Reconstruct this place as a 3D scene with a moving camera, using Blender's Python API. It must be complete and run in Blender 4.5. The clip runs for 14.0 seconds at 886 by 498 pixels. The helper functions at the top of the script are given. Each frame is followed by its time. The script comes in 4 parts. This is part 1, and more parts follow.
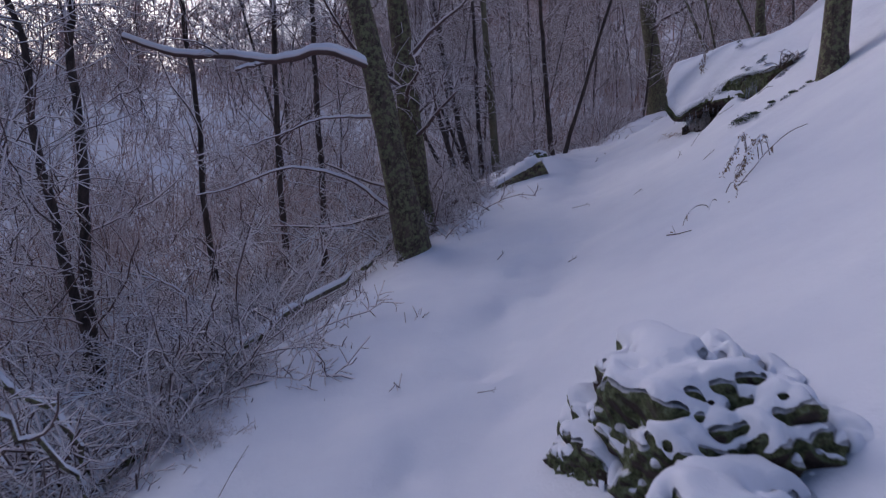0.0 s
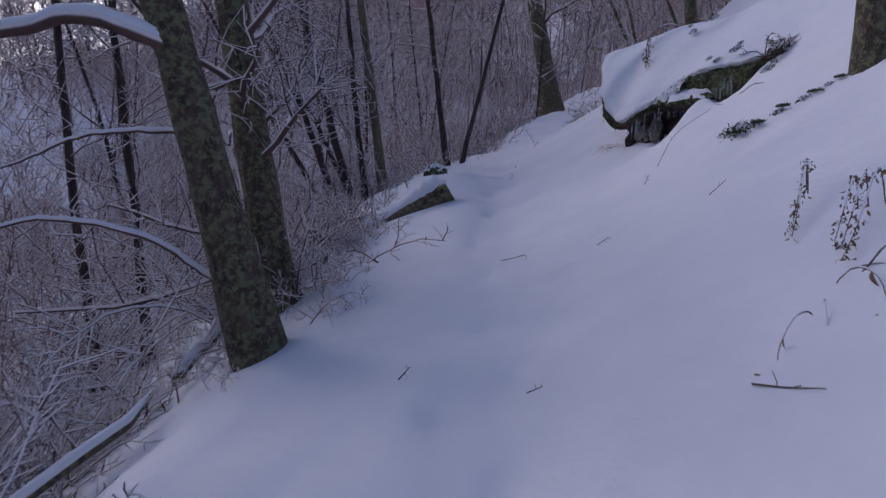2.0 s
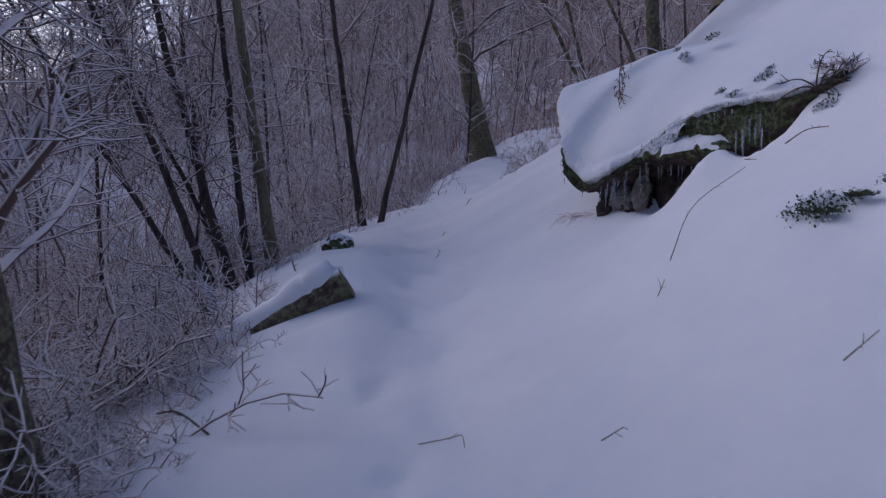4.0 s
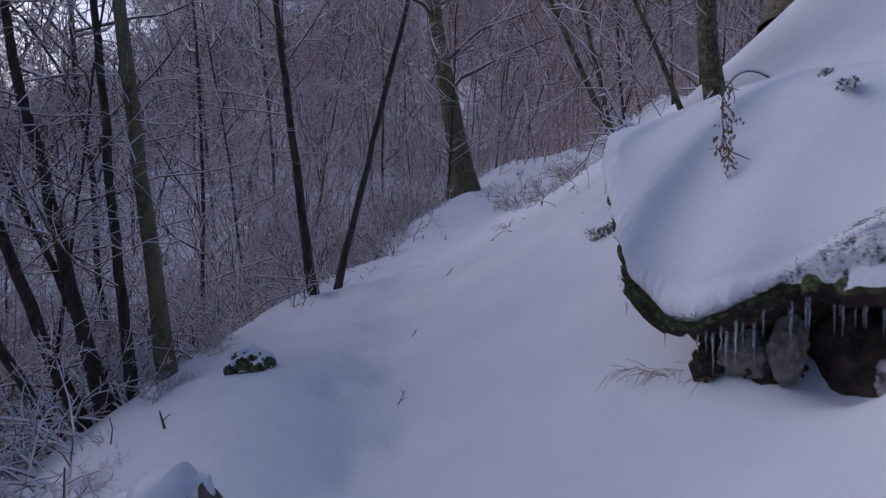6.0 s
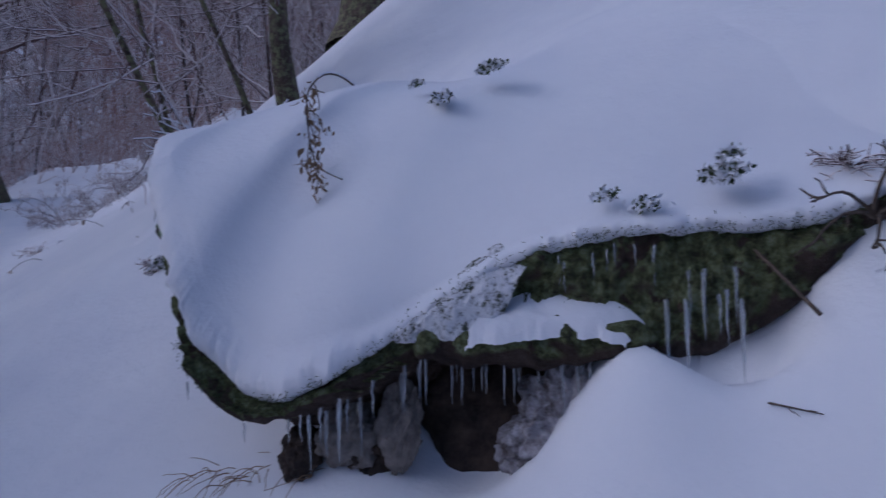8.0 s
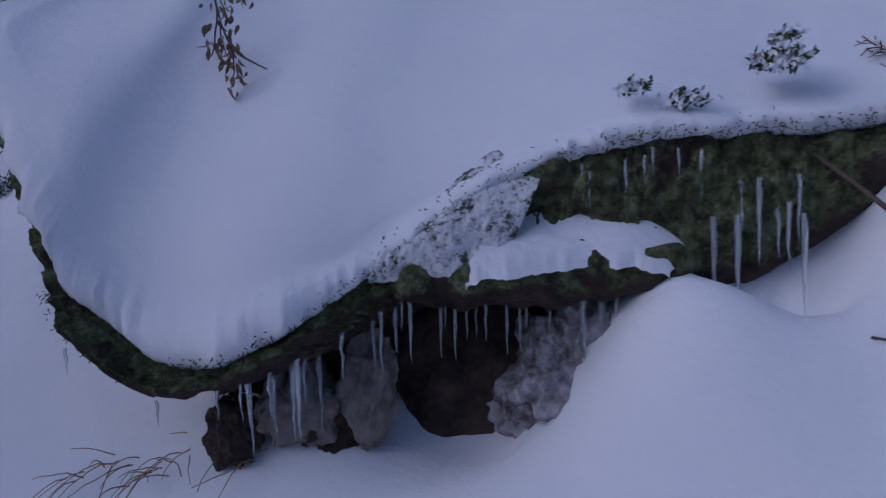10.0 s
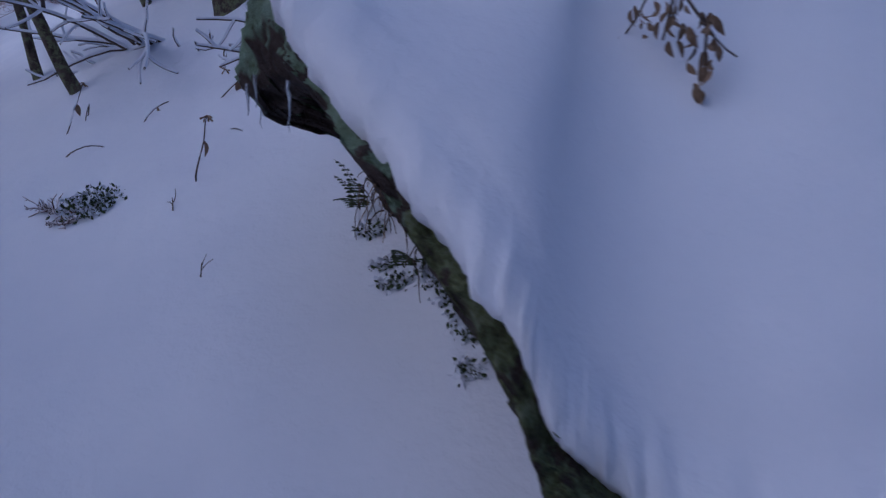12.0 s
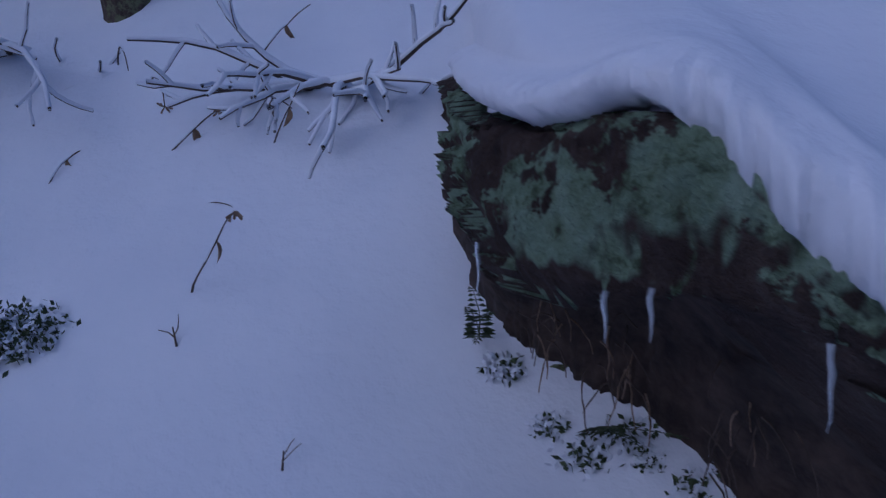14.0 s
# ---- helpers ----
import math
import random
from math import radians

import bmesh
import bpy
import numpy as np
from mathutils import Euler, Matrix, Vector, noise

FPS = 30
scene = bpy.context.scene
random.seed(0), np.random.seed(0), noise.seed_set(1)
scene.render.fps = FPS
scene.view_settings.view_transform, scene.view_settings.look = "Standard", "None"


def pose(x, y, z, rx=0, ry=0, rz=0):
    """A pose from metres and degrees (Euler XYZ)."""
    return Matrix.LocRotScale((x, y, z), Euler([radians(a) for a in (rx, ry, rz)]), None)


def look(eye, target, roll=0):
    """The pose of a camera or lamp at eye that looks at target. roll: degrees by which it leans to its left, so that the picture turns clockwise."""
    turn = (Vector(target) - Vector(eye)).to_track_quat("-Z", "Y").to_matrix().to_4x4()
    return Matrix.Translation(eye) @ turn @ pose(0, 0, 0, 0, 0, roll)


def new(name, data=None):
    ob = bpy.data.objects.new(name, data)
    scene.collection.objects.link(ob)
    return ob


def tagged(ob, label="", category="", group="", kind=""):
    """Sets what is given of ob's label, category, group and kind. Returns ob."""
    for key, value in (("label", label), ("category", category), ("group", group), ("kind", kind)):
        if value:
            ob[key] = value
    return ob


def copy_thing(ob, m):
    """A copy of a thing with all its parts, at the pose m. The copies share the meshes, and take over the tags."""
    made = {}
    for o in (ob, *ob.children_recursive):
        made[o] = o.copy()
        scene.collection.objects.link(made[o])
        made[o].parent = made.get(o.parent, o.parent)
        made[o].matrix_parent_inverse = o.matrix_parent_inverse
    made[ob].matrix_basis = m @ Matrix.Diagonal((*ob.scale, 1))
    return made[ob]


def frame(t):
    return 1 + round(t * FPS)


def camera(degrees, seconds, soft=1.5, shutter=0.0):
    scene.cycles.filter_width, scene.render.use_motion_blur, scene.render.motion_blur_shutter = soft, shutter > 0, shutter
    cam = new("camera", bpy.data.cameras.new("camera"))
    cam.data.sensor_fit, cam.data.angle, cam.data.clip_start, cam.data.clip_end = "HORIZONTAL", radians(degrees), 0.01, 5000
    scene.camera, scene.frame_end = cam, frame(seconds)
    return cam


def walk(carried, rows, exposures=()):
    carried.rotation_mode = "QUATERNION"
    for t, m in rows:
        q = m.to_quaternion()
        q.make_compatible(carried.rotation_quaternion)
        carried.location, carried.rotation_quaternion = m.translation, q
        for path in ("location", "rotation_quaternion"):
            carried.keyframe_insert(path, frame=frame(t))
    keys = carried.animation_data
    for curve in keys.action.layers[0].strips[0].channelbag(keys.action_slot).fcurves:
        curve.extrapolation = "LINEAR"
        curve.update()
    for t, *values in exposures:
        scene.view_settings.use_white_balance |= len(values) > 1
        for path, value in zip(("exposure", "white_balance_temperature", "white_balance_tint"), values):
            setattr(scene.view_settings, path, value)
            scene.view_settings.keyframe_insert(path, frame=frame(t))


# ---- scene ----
cam = camera(68.0, 14.0, soft=1.3, shutter=0.25)
PATH = [
    (0, (0.000, 0.000, 1.407), (-0.121, 2.587, 1.174), 3.4),
    (0.5, (-0.051, 0.554, 1.479), (-0.159, 3.141, 1.252), 3.2),
    (1, (-0.072, 1.102, 1.587), (-0.090, 3.692, 1.360), 2.8),
    (1.5, (-0.029, 1.708, 1.664), (0.169, 4.291, 1.443), 2.2),
    (2, (0.003, 2.327, 1.746), (0.331, 4.897, 1.531), 2.0),
    (2.5, (0.069, 2.876, 1.860), (0.538, 5.424, 1.646), 1.4),
    (3, (0.186, 3.375, 1.960), (0.685, 5.920, 1.768), 1.2),
    (3.5, (0.308, 3.825, 2.050), (0.848, 6.365, 1.911), 0.9),
    (3.7, (0.380, 4.016, 2.068), (0.942, 6.552, 1.972), 0.8),
    (5.8, (1.000, 6.126, 2.579), (1.651, 8.642, 2.627), 1.5),
    (6, (1.018, 6.314, 2.668), (1.678, 8.828, 2.712), 1.1),
    (6.5, (1.093, 6.724, 2.749), (1.752, 9.238, 2.798), 1.3),
    (7, (1.249, 6.964, 2.801), (2.183, 9.390, 2.878), 1.1),
    (7.5, (1.370, 7.017, 2.787), (2.904, 9.114, 2.887), -0.1),
    (8, (1.426, 6.930, 2.786), (3.433, 8.580, 2.874), -1.7),
    (8.2, (1.436, 6.924, 2.792), (3.542, 8.447, 2.872), -2.1),
    (10.3, (1.609, 7.506, 2.738), (3.920, 8.681, 2.545), -2.2),
    (10.5, (1.620, 7.601, 2.723), (3.940, 8.761, 2.540), -2.1),
    (11, (1.658, 7.823, 2.770), (3.990, 8.958, 2.587), -2.0),
    (11.5, (1.668, 8.077, 2.813), (4.020, 9.170, 2.625), -1.6),
    (12, (1.691, 8.389, 2.869), (4.078, 9.402, 2.678), -1.2),
    (12.5, (1.785, 8.674, 2.960), (4.222, 9.545, 2.720), -1.9),
    (13, (1.859, 8.862, 3.028), (4.356, 9.533, 2.761), -2.3),
    (13.5, (1.888, 8.999, 3.100), (4.437, 9.428, 2.817), -2.5),
    (14, (1.934, 9.162, 3.180), (4.498, 9.455, 2.860), -2.6),
]
EXPOSURES = [(0, -0.1, 5400, 24.5), (3, -0.18, 5260, 23.5), (7, -0.18, 5180, 22), (8.2, -0.34, 4830, 21), (10.5, -0.43, 4790, 24), (12, -0.5, 4640, 24), (14, -0.63, 4350, 24)]
walk(cam, [(t, look(eye, target, roll)) for t, eye, target, roll in PATH], EXPOSURES)

# ---- world, sun, exposure ----
world = bpy.data.worlds.new("winter_sky")
scene.world = world
world.use_nodes = True
_wn = world.node_tree.nodes
_sky = _wn.new("ShaderNodeTexSky")
_sky.sky_type = "NISHITA"
_sky.sun_disc = False
_sky.sun_elevation = radians(28.0)
_sky.sun_rotation = radians(-48.0)
_sky.air_density, _sky.dust_density, _sky.ozone_density = 1.0, 6.0, 2.0
world.node_tree.links.new(_sky.outputs[0], _wn["Background"].inputs[0])
_wn["Background"].inputs[1].default_value = 0.103

sun_data = bpy.data.lights.new("sun", "SUN")
sun_data.energy, sun_data.angle, sun_data.color = 0.34, radians(70), (1.0, 0.93, 0.88)
sun = new("sun", sun_data)
sun.matrix_world = look((-32, 15, 28), (0, 0, 0))

# ---- materials ----
def mat(name, rough=0.8):
    m = bpy.data.materials.new(name)
    m.use_nodes = True
    nt = m.node_tree
    b = nt.nodes["Principled BSDF"]
    b.inputs["Roughness"].default_value = rough
    return m, nt, b


def node(nt, kind, **values):
    n = nt.nodes.new(kind)
    for k, v in values.items():
        n.inputs[k.replace("_", " ")].default_value = v
    return n


def noise_tex(nt, scale, detail=4, rough=0.6):
    co = nt.nodes.new("ShaderNodeTexCoord")
    n = node(nt, "ShaderNodeTexNoise", Scale=scale, Detail=detail, Roughness=rough)
    nt.links.new(co.outputs["Object"], n.inputs["Vector"])
    return n.outputs["Fac"]


def ramp(nt, fac, stops):
    r = nt.nodes.new("ShaderNodeValToRGB")
    e = r.color_ramp.elements
    while len(e) < len(stops):
        e.new(0.5)
    for el, (p, c) in zip(e, stops):
        el.position, el.color = p, (*c, 1)
    nt.links.new(fac, r.inputs["Fac"])
    return r.outputs["Color"]


def mixed(nt, fac, a, b):
    m = nt.nodes.new("ShaderNodeMix")
    m.data_type = "RGBA"
    nt.links.new(fac, m.inputs["Factor"])
    for s, v in (("A", a), ("B", b)):
        sock = [i for i in m.inputs if i.name == s and i.type == "RGBA"][0]
        if isinstance(v, tuple):
            sock.default_value = (*v, 1)
        else:
            nt.links.new(v, sock)
    return [o for o in m.outputs if o.type == "RGBA"][0]


def relief(nt, b, facs, strength=0.4):
    prev = None
    for fac, dist in facs:
        n = node(nt, "ShaderNodeBump", Strength=strength, Distance=dist)
        nt.links.new(fac, n.inputs["Height"])
        if prev:
            nt.links.new(prev.outputs[0], n.inputs["Normal"])
        prev = n
    nt.links.new(prev.outputs[0], b.inputs["Normal"])


def upward(nt, low, high, jitter=0.35, scale=9.0):
    """1 where a surface looks up enough for snow to lie, broken by noise."""
    g = nt.nodes.new("ShaderNodeNewGeometry")
    s = nt.nodes.new("ShaderNodeSeparateXYZ")
    nt.links.new(g.outputs["Normal"], s.inputs[0])
    n = noise_tex(nt, scale, 3)
    a = node(nt, "ShaderNodeMath")
    a.operation = "MULTIPLY_ADD"
    nt.links.new(n, a.inputs[0])
    a.inputs[1].default_value = jitter
    nt.links.new(s.outputs["Z"], a.inputs[2])
    r = node(nt, "ShaderNodeMapRange")
    r.inputs["From Min"].default_value, r.inputs["From Max"].default_value = low, high
    nt.links.new(a.outputs[0], r.inputs["Value"])
    return r.outputs[0]


def snow_material():
    m, nt, b = mat("snow", 0.92)
    col = ramp(nt, noise_tex(nt, 1.3, 5), [(0.3, (0.76, 0.775, 0.83)), (0.7, (0.85, 0.86, 0.89))])
    nt.links.new(col, b.inputs["Base Color"])
    b.inputs["Specular IOR Level"].default_value = 0.1
    relief(nt, b, [(noise_tex(nt, 6, 5), 0.03), (noise_tex(nt, 55, 3), 0.0035), (noise_tex(nt, 260, 2), 0.0007)], 0.42)
    return m


def bark_material(name, dark, light, moss, snow_low=0.75, snow_high=0.95, moss_amount=0.5, scale=14):
    m, nt, b = mat(name, 0.9)
    co = nt.nodes.new("ShaderNodeTexCoord")
    mp = node(nt, "ShaderNodeMapping", Scale=(1, 1, 0.3))
    nt.links.new(co.outputs["Object"], mp.inputs["Vector"])
    n = node(nt, "ShaderNodeTexNoise", Scale=scale, Detail=6, Roughness=0.7)
    nt.links.new(mp.outputs[0], n.inputs["Vector"])
    col = ramp(nt, n.outputs["Fac"], [(0.35, dark), (0.65, light)])
    mossy = ramp(nt, noise_tex(nt, 24, 9, 0.74), [(moss_amount, (0, 0, 0)), (moss_amount + 0.08, (1, 1, 1))])
    col = mixed(nt, mossy, col, moss)
    col = mixed(nt, upward(nt, snow_low, snow_high), col, (0.8, 0.81, 0.86))
    nt.links.new(col, b.inputs["Base Color"])
    relief(nt, b, [(n.outputs["Fac"], 0.03), (noise_tex(nt, 45, 5), 0.012), (noise_tex(nt, 120, 3), 0.004)], 0.9)
    return m


# Frost colour is warmed: the low sky's glow is painted in, with some bark.
def twig_material(name, wood, low, high, warm_lit_rime=(0.82, 0.76, 0.75)):
    m, nt, b = mat(name, 0.85)
    base = ramp(nt, noise_tex(nt, 3, 2), [(0.3, wood), (0.7, tuple(1.5 * c for c in wood))])
    col = mixed(nt, upward(nt, low, high, 0.5, 4.0), base, warm_lit_rime)
    nt.links.new(col, b.inputs["Base Color"])
    return m


def rock_material(name, dusted=False, lichen=False):
    """Brown rock with olive moss, or with pale green lichen in crisp patches."""
    m, nt, b = mat(name, 0.9)
    n = noise_tex(nt, 11, 8, 0.72)
    col = ramp(nt, n, [(0.32, (0.018, 0.010, 0.007)), (0.52, (0.062, 0.039, 0.028)), (0.66, (0.105, 0.08, 0.062)), (0.8, (0.2, 0.17, 0.145))])
    low, scale = (0.465, 7.0) if lichen else (0.40, 6.5)
    lich = ramp(nt, noise_tex(nt, scale, 9, 0.66), [(low, (0, 0, 0)), (low + 0.022, (1, 1, 1))])
    if lichen:
        green = ramp(nt, noise_tex(nt, 20, 9, 0.74), [(0.33, (0.03, 0.028, 0.016)), (0.40, (0.12, 0.16, 0.08)), (0.46, (0.22, 0.30, 0.18)), (0.66, (0.33, 0.43, 0.30))])
    else:
        green = ramp(nt, noise_tex(nt, 34, 7, 0.74), [(0.36, (0.02, 0.02, 0.008)), (0.45, (0.075, 0.085, 0.03)), (0.54, (0.16, 0.18, 0.075)), (0.68, (0.27, 0.31, 0.18))])
    lit = nt.nodes.new("ShaderNodeMath")
    lit.operation = "MULTIPLY"
    nt.links.new(lich, lit.inputs[0])
    nt.links.new(upward(nt, -0.12 if lichen else -0.3, 0.14 if lichen else -0.05, 0.3, 6.0), lit.inputs[1])
    col = mixed(nt, lit.outputs[0], col, green)
    if dusted:
        col = mixed(nt, upward(nt, 0.86, 1.08, 1.1, 22.0), col, (0.84, 0.84, 0.86))
    nt.links.new(col, b.inputs["Base Color"])
    relief(nt, b, [(n, 0.04), (noise_tex(nt, 60, 5), 0.018), (noise_tex(nt, 170, 3), 0.004)], 1.0)
    return m


def ice_material():
    m, nt, b = mat("ice", 0.12)
    b.inputs["Base Color"].default_value = (0.85, 0.9, 0.95, 1)
    b.inputs["Transmission Weight"].default_value = 0.75
    b.inputs["IOR"].default_value = 1.31
    relief(nt, b, [(noise_tex(nt, 60, 2), 0.004)], 0.4)
    return m


def plain(name, a, bcol, scale=20, rough=0.85):
    m, nt, b = mat(name, rough)
    n = noise_tex(nt, scale, 5, 0.7)
    nt.links.new(ramp(nt, n, [(0.35, a), (0.68, bcol)]), b.inputs["Base Color"])
    relief(nt, b, [(n, 0.01)], 0.6)
    return m


SNOW = snow_material()
BARK = bark_material("mossy_bark", (0.03, 0.021, 0.016), (0.15, 0.11, 0.08), (0.19, 0.195, 0.095), moss_amount=0.48, scale=22)
DARK_BARK = bark_material("dark_bark", (0.022, 0.015, 0.013), (0.095, 0.068, 0.058), (0.12, 0.105, 0.075), moss_amount=0.58, scale=20)
BARK_SLIM = bark_material("smooth_bark", (0.08, 0.065, 0.04), (0.19, 0.16, 0.10), (0.17, 0.17, 0.09))
TWIG = twig_material("frosted_twig", (0.085, 0.05, 0.043), 0.0, 0.32)
# Distance haze is painted into the far twigs: lighter wood, duller rime, softer contrast.
FAR_TWIG = twig_material("haze_tinted_twig", (0.24, 0.145, 0.125), 0.25, 0.85, (0.70, 0.60, 0.58))
BRUSH = twig_material("brown_brush", (0.21, 0.12, 0.095), 0.1, 0.4, (0.76, 0.67, 0.65))
ROCK = rock_material("mossy_rock")
LICHEN_ROCK = rock_material("lichened_rock", lichen=True)
DUSTED_ROCK = rock_material("snow_dusted_rock", True)
ICE = ice_material()


def speckled_snow():
    """Thin snow through which moss and stone show in specks."""
    m, nt, b = mat("thin_snow", 0.7)
    n = noise_tex(nt, 75, 5, 0.65)
    big = noise_tex(nt, 16, 4, 0.6)
    s = nt.nodes.new("ShaderNodeMath")
    s.operation = "ADD"
    nt.links.new(n, s.inputs[0])
    nt.links.new(big, s.inputs[1])
    half = node(nt, "ShaderNodeMath")
    half.operation = "MULTIPLY"
    half.inputs[1].default_value = 0.5
    nt.links.new(s.outputs[0], half.inputs[0])
    col = ramp(nt, half.outputs[0], [(0.0, (0.03, 0.035, 0.02)), (0.425, (0.07, 0.08, 0.05)), (0.485, (0.66, 0.67, 0.71)), (0.55, (0.82, 0.83, 0.87))])
    nt.links.new(col, b.inputs["Base Color"])
    relief(nt, b, [(big, 0.03), (n, 0.012)], 0.9)
    return m


THIN_SNOW = speckled_snow()
CUT_WOOD = plain("cut_wood", (0.10, 0.075, 0.05), (0.24, 0.18, 0.12), 25)
DRY_LEAF = plain("dry_leaf", (0.14, 0.085, 0.045), (0.36, 0.25, 0.16), 40)
STALK = plain("dry_stalk", (0.06, 0.045, 0.035), (0.14, 0.10, 0.07), 40)
MOSS = plain("moss", (0.02, 0.03, 0.012), (0.10, 0.13, 0.05), 60)
# Lichen-free brown rock, its colour darkened to carry the shade under the slab.
SHADED_ROCK = plain("shaded_rock", (0.010, 0.006, 0.004), (0.075, 0.05, 0.036), 14)
FROSTED_STONE = plain("frosted_stone", (0.07, 0.055, 0.055), (0.46, 0.45, 0.49), 24)
STONE = plain("pale_stone", (0.11, 0.095, 0.085), (0.27, 0.24, 0.215), 18)

# ---- shape of the ground ----
def lattice_noise(x, y, seed=0):
    """Smooth value noise, -1 to 1, on arrays."""
    x, y = np.asarray(x, float), np.asarray(y, float)
    xi, yi = np.floor(x), np.floor(y)
    fx, fy = x - xi, y - yi
    fx, fy = fx * fx * (3 - 2 * fx), fy * fy * (3 - 2 * fy)

    def corner(a, b):
        v = np.sin(a * 127.1 + b * 311.7 + seed * 74.7) * 43758.5453
        return 2 * (v - np.floor(v)) - 1
    low = corner(xi, yi) * (1 - fx) + corner(xi + 1, yi) * fx
    high = corner(xi, yi + 1) * (1 - fx) + corner(xi + 1, yi + 1) * fx
    return low * (1 - fy) + high * fy


TRAIL_Y = np.array([-60, -8, -3, 0, 2.3, 3.8, 6.2, 9.0, 12.0, 15.0, 18.0, 23.0, 32.0, 60.0])
TRAIL_X = np.array([-3, -0.6, -0.1, 0, 0.0, 0.3, 0.98, 1.5, 2.0, 3.1, 4.9, 7.6, 13.5, 34.0])
TRAIL_Z = np.array([-6, -1.3, -0.5, 0.0, 0.36, 0.62, 1.2, 1.72, 2.22, 2.66, 3.26, 5.0, 7.5, 13.0])


def eased(y, values):
    """The trail's line, rounded over a metre and a half."""
    return sum(np.interp(y + d, TRAIL_Y, values) for d in (-1.2, -0.8, -0.4, 0, 0.4, 0.8, 1.2)) / 7


def soft_max(a, b, w):
    d = np.clip((a - b) / w, -30, 30)
    return b + w * np.log1p(np.exp(d))


def bump(x, y, cx, cy, rx, ry, turn=0.0):
    c, s = math.cos(radians(turn)), math.sin(radians(turn))
    u, v = (x - cx) * c + (y - cy) * s, -(x - cx) * s + (y - cy) * c
    return np.exp(-(u / rx) ** 2 - (v / ry) ** 2)


STEPS = [(0.15 * (-1) ** k - 0.05 + 0.09 * math.sin(k * 7.3), 0.4 + 0.41 * k + 0.12 * math.sin(k * 3.1)) for k in range(38)]


def ground(x, y):
    """Height of the snow at (x, y): trail, uphill side, falling bank, gully and the wooded hill ahead."""
    x, y = np.asarray(x, float), np.asarray(y, float)
    u = x - eased(y, TRAIL_X)
    z = eased(y, TRAIL_Z)
    up = soft_max(u, 0 * u, 0.14) - 0.04
    up = up * (1 - 0.22 * np.clip((y - 10.8) / 3, 0, 1))
    z = z + np.where(up < 2.6, 0.58 * up + 0.075 * up ** 2, 2.015 + 0.97 * (np.minimum(up, 60) - 2.6))
    down = soft_max(-u, 0 * u, 0.14)
    edge = 1.25 + 0.22 * lattice_noise(y * 0.45, y * 0, 3)
    z = z - 0.2 * np.minimum(down, edge) - 0.0
    over = np.maximum(down - edge, 0)
    z = z - 0.76 * np.minimum(over, 30) * over / (over + 0.35)
    hill = 0.37 * y + 0.37 * x - 13 + 2.5 * lattice_noise(x * 0.05, y * 0.05, 5)
    hill = 75 * np.tanh(hill / 75)
    z = soft_max(z, hill, 1.2)
    z = soft_max(z, -0.25 * x - 60 + 0 * y, 4.0)
    # rock shelf under and behind the slab, hollow below it
    z = z + 0.34 * bump(x, y, 3.65, 8.0, 0.75, 1.1)
    z = z - 0.10 * bump(x, y, 2.35, 8.1, 0.45, 0.5)
    z = z + 0.27 * bump(x, y, 0.90, 10.1, 0.7, 1.15) + 0.12 * bump(x, y, 0.7, 8.5, 0.5, 0.5)
    z = z - 0.32 * bump(x, y, 2.84, 7.93, 0.22, 0.27) + 0.10 * bump(x, y, 2.70, 7.5, 0.13, 0.16) - 0.10 * bump(x, y, 3.1, 9.05, 0.3, 0.3)
    z = z - 0.20 * np.exp(-(((x - 2.99) / 0.17) ** 2 + ((y - 7.38) / 0.17) ** 2) ** 2)
    z = z + 0.08 * bump(x, y, 0.72, 9.25, 0.42, 0.45) - 0.08 * bump(x, y, 0.60, 8.52, 0.32, 0.15)
    # soft unevenness, drifts, old filled-in steps
    near = np.exp(-((x - 1) / 14) ** 2 - ((y - 6) / 16) ** 2)
    z = z + near * (0.035 * lattice_noise(x * 1.1, y * 1.1, 1) + 0.02 * lattice_noise(x * 2.9, y * 2.9, 2) + 0.006 * lattice_noise(x * 8.3, y * 8.3, 6))
    z = z + (1 - near) * 0.35 * lattice_noise(x * 0.3, y * 0.3, 4)
    z = z - 0.026 * near * np.exp(-(u / 0.26) ** 2) + 0.016 * near * np.exp(-((u + 0.5) / 0.2) ** 2)
    for du, sy in STEPS:
        cx = float(eased(np.array(sy), TRAIL_X)) + du
        z = z - 0.034 * bump(x, y, cx, sy, 0.08, 0.13) + 0.012 * bump(x, y, cx + 0.14, sy + 0.1, 0.08, 0.10)
    return z


def ground_at(x, y):
    return float(ground(np.array(float(x)), np.array(float(y))))

# ---- mesh helpers ----
def mesh_from(name, verts, faces, material, smooth=True):
    me = bpy.data.meshes.new(name)
    me.from_pydata(np.asarray(verts, float).tolist(), [], [list(map(int, f)) for f in faces])
    if smooth:
        me.polygons.foreach_set("use_smooth", np.ones(len(me.polygons), bool))
    me.materials.append(material)
    me.update()
    return me


def thing(name, label, category, loc=(0, 0, 0), group="", kind=""):
    ob = new(name)
    ob.location = loc
    return tagged(ob, label, category, group, kind)


def part(name, me, parent, label="", kind=""):
    ob = new(name, me)
    ob.parent = parent
    return tagged(ob, label, kind=kind)


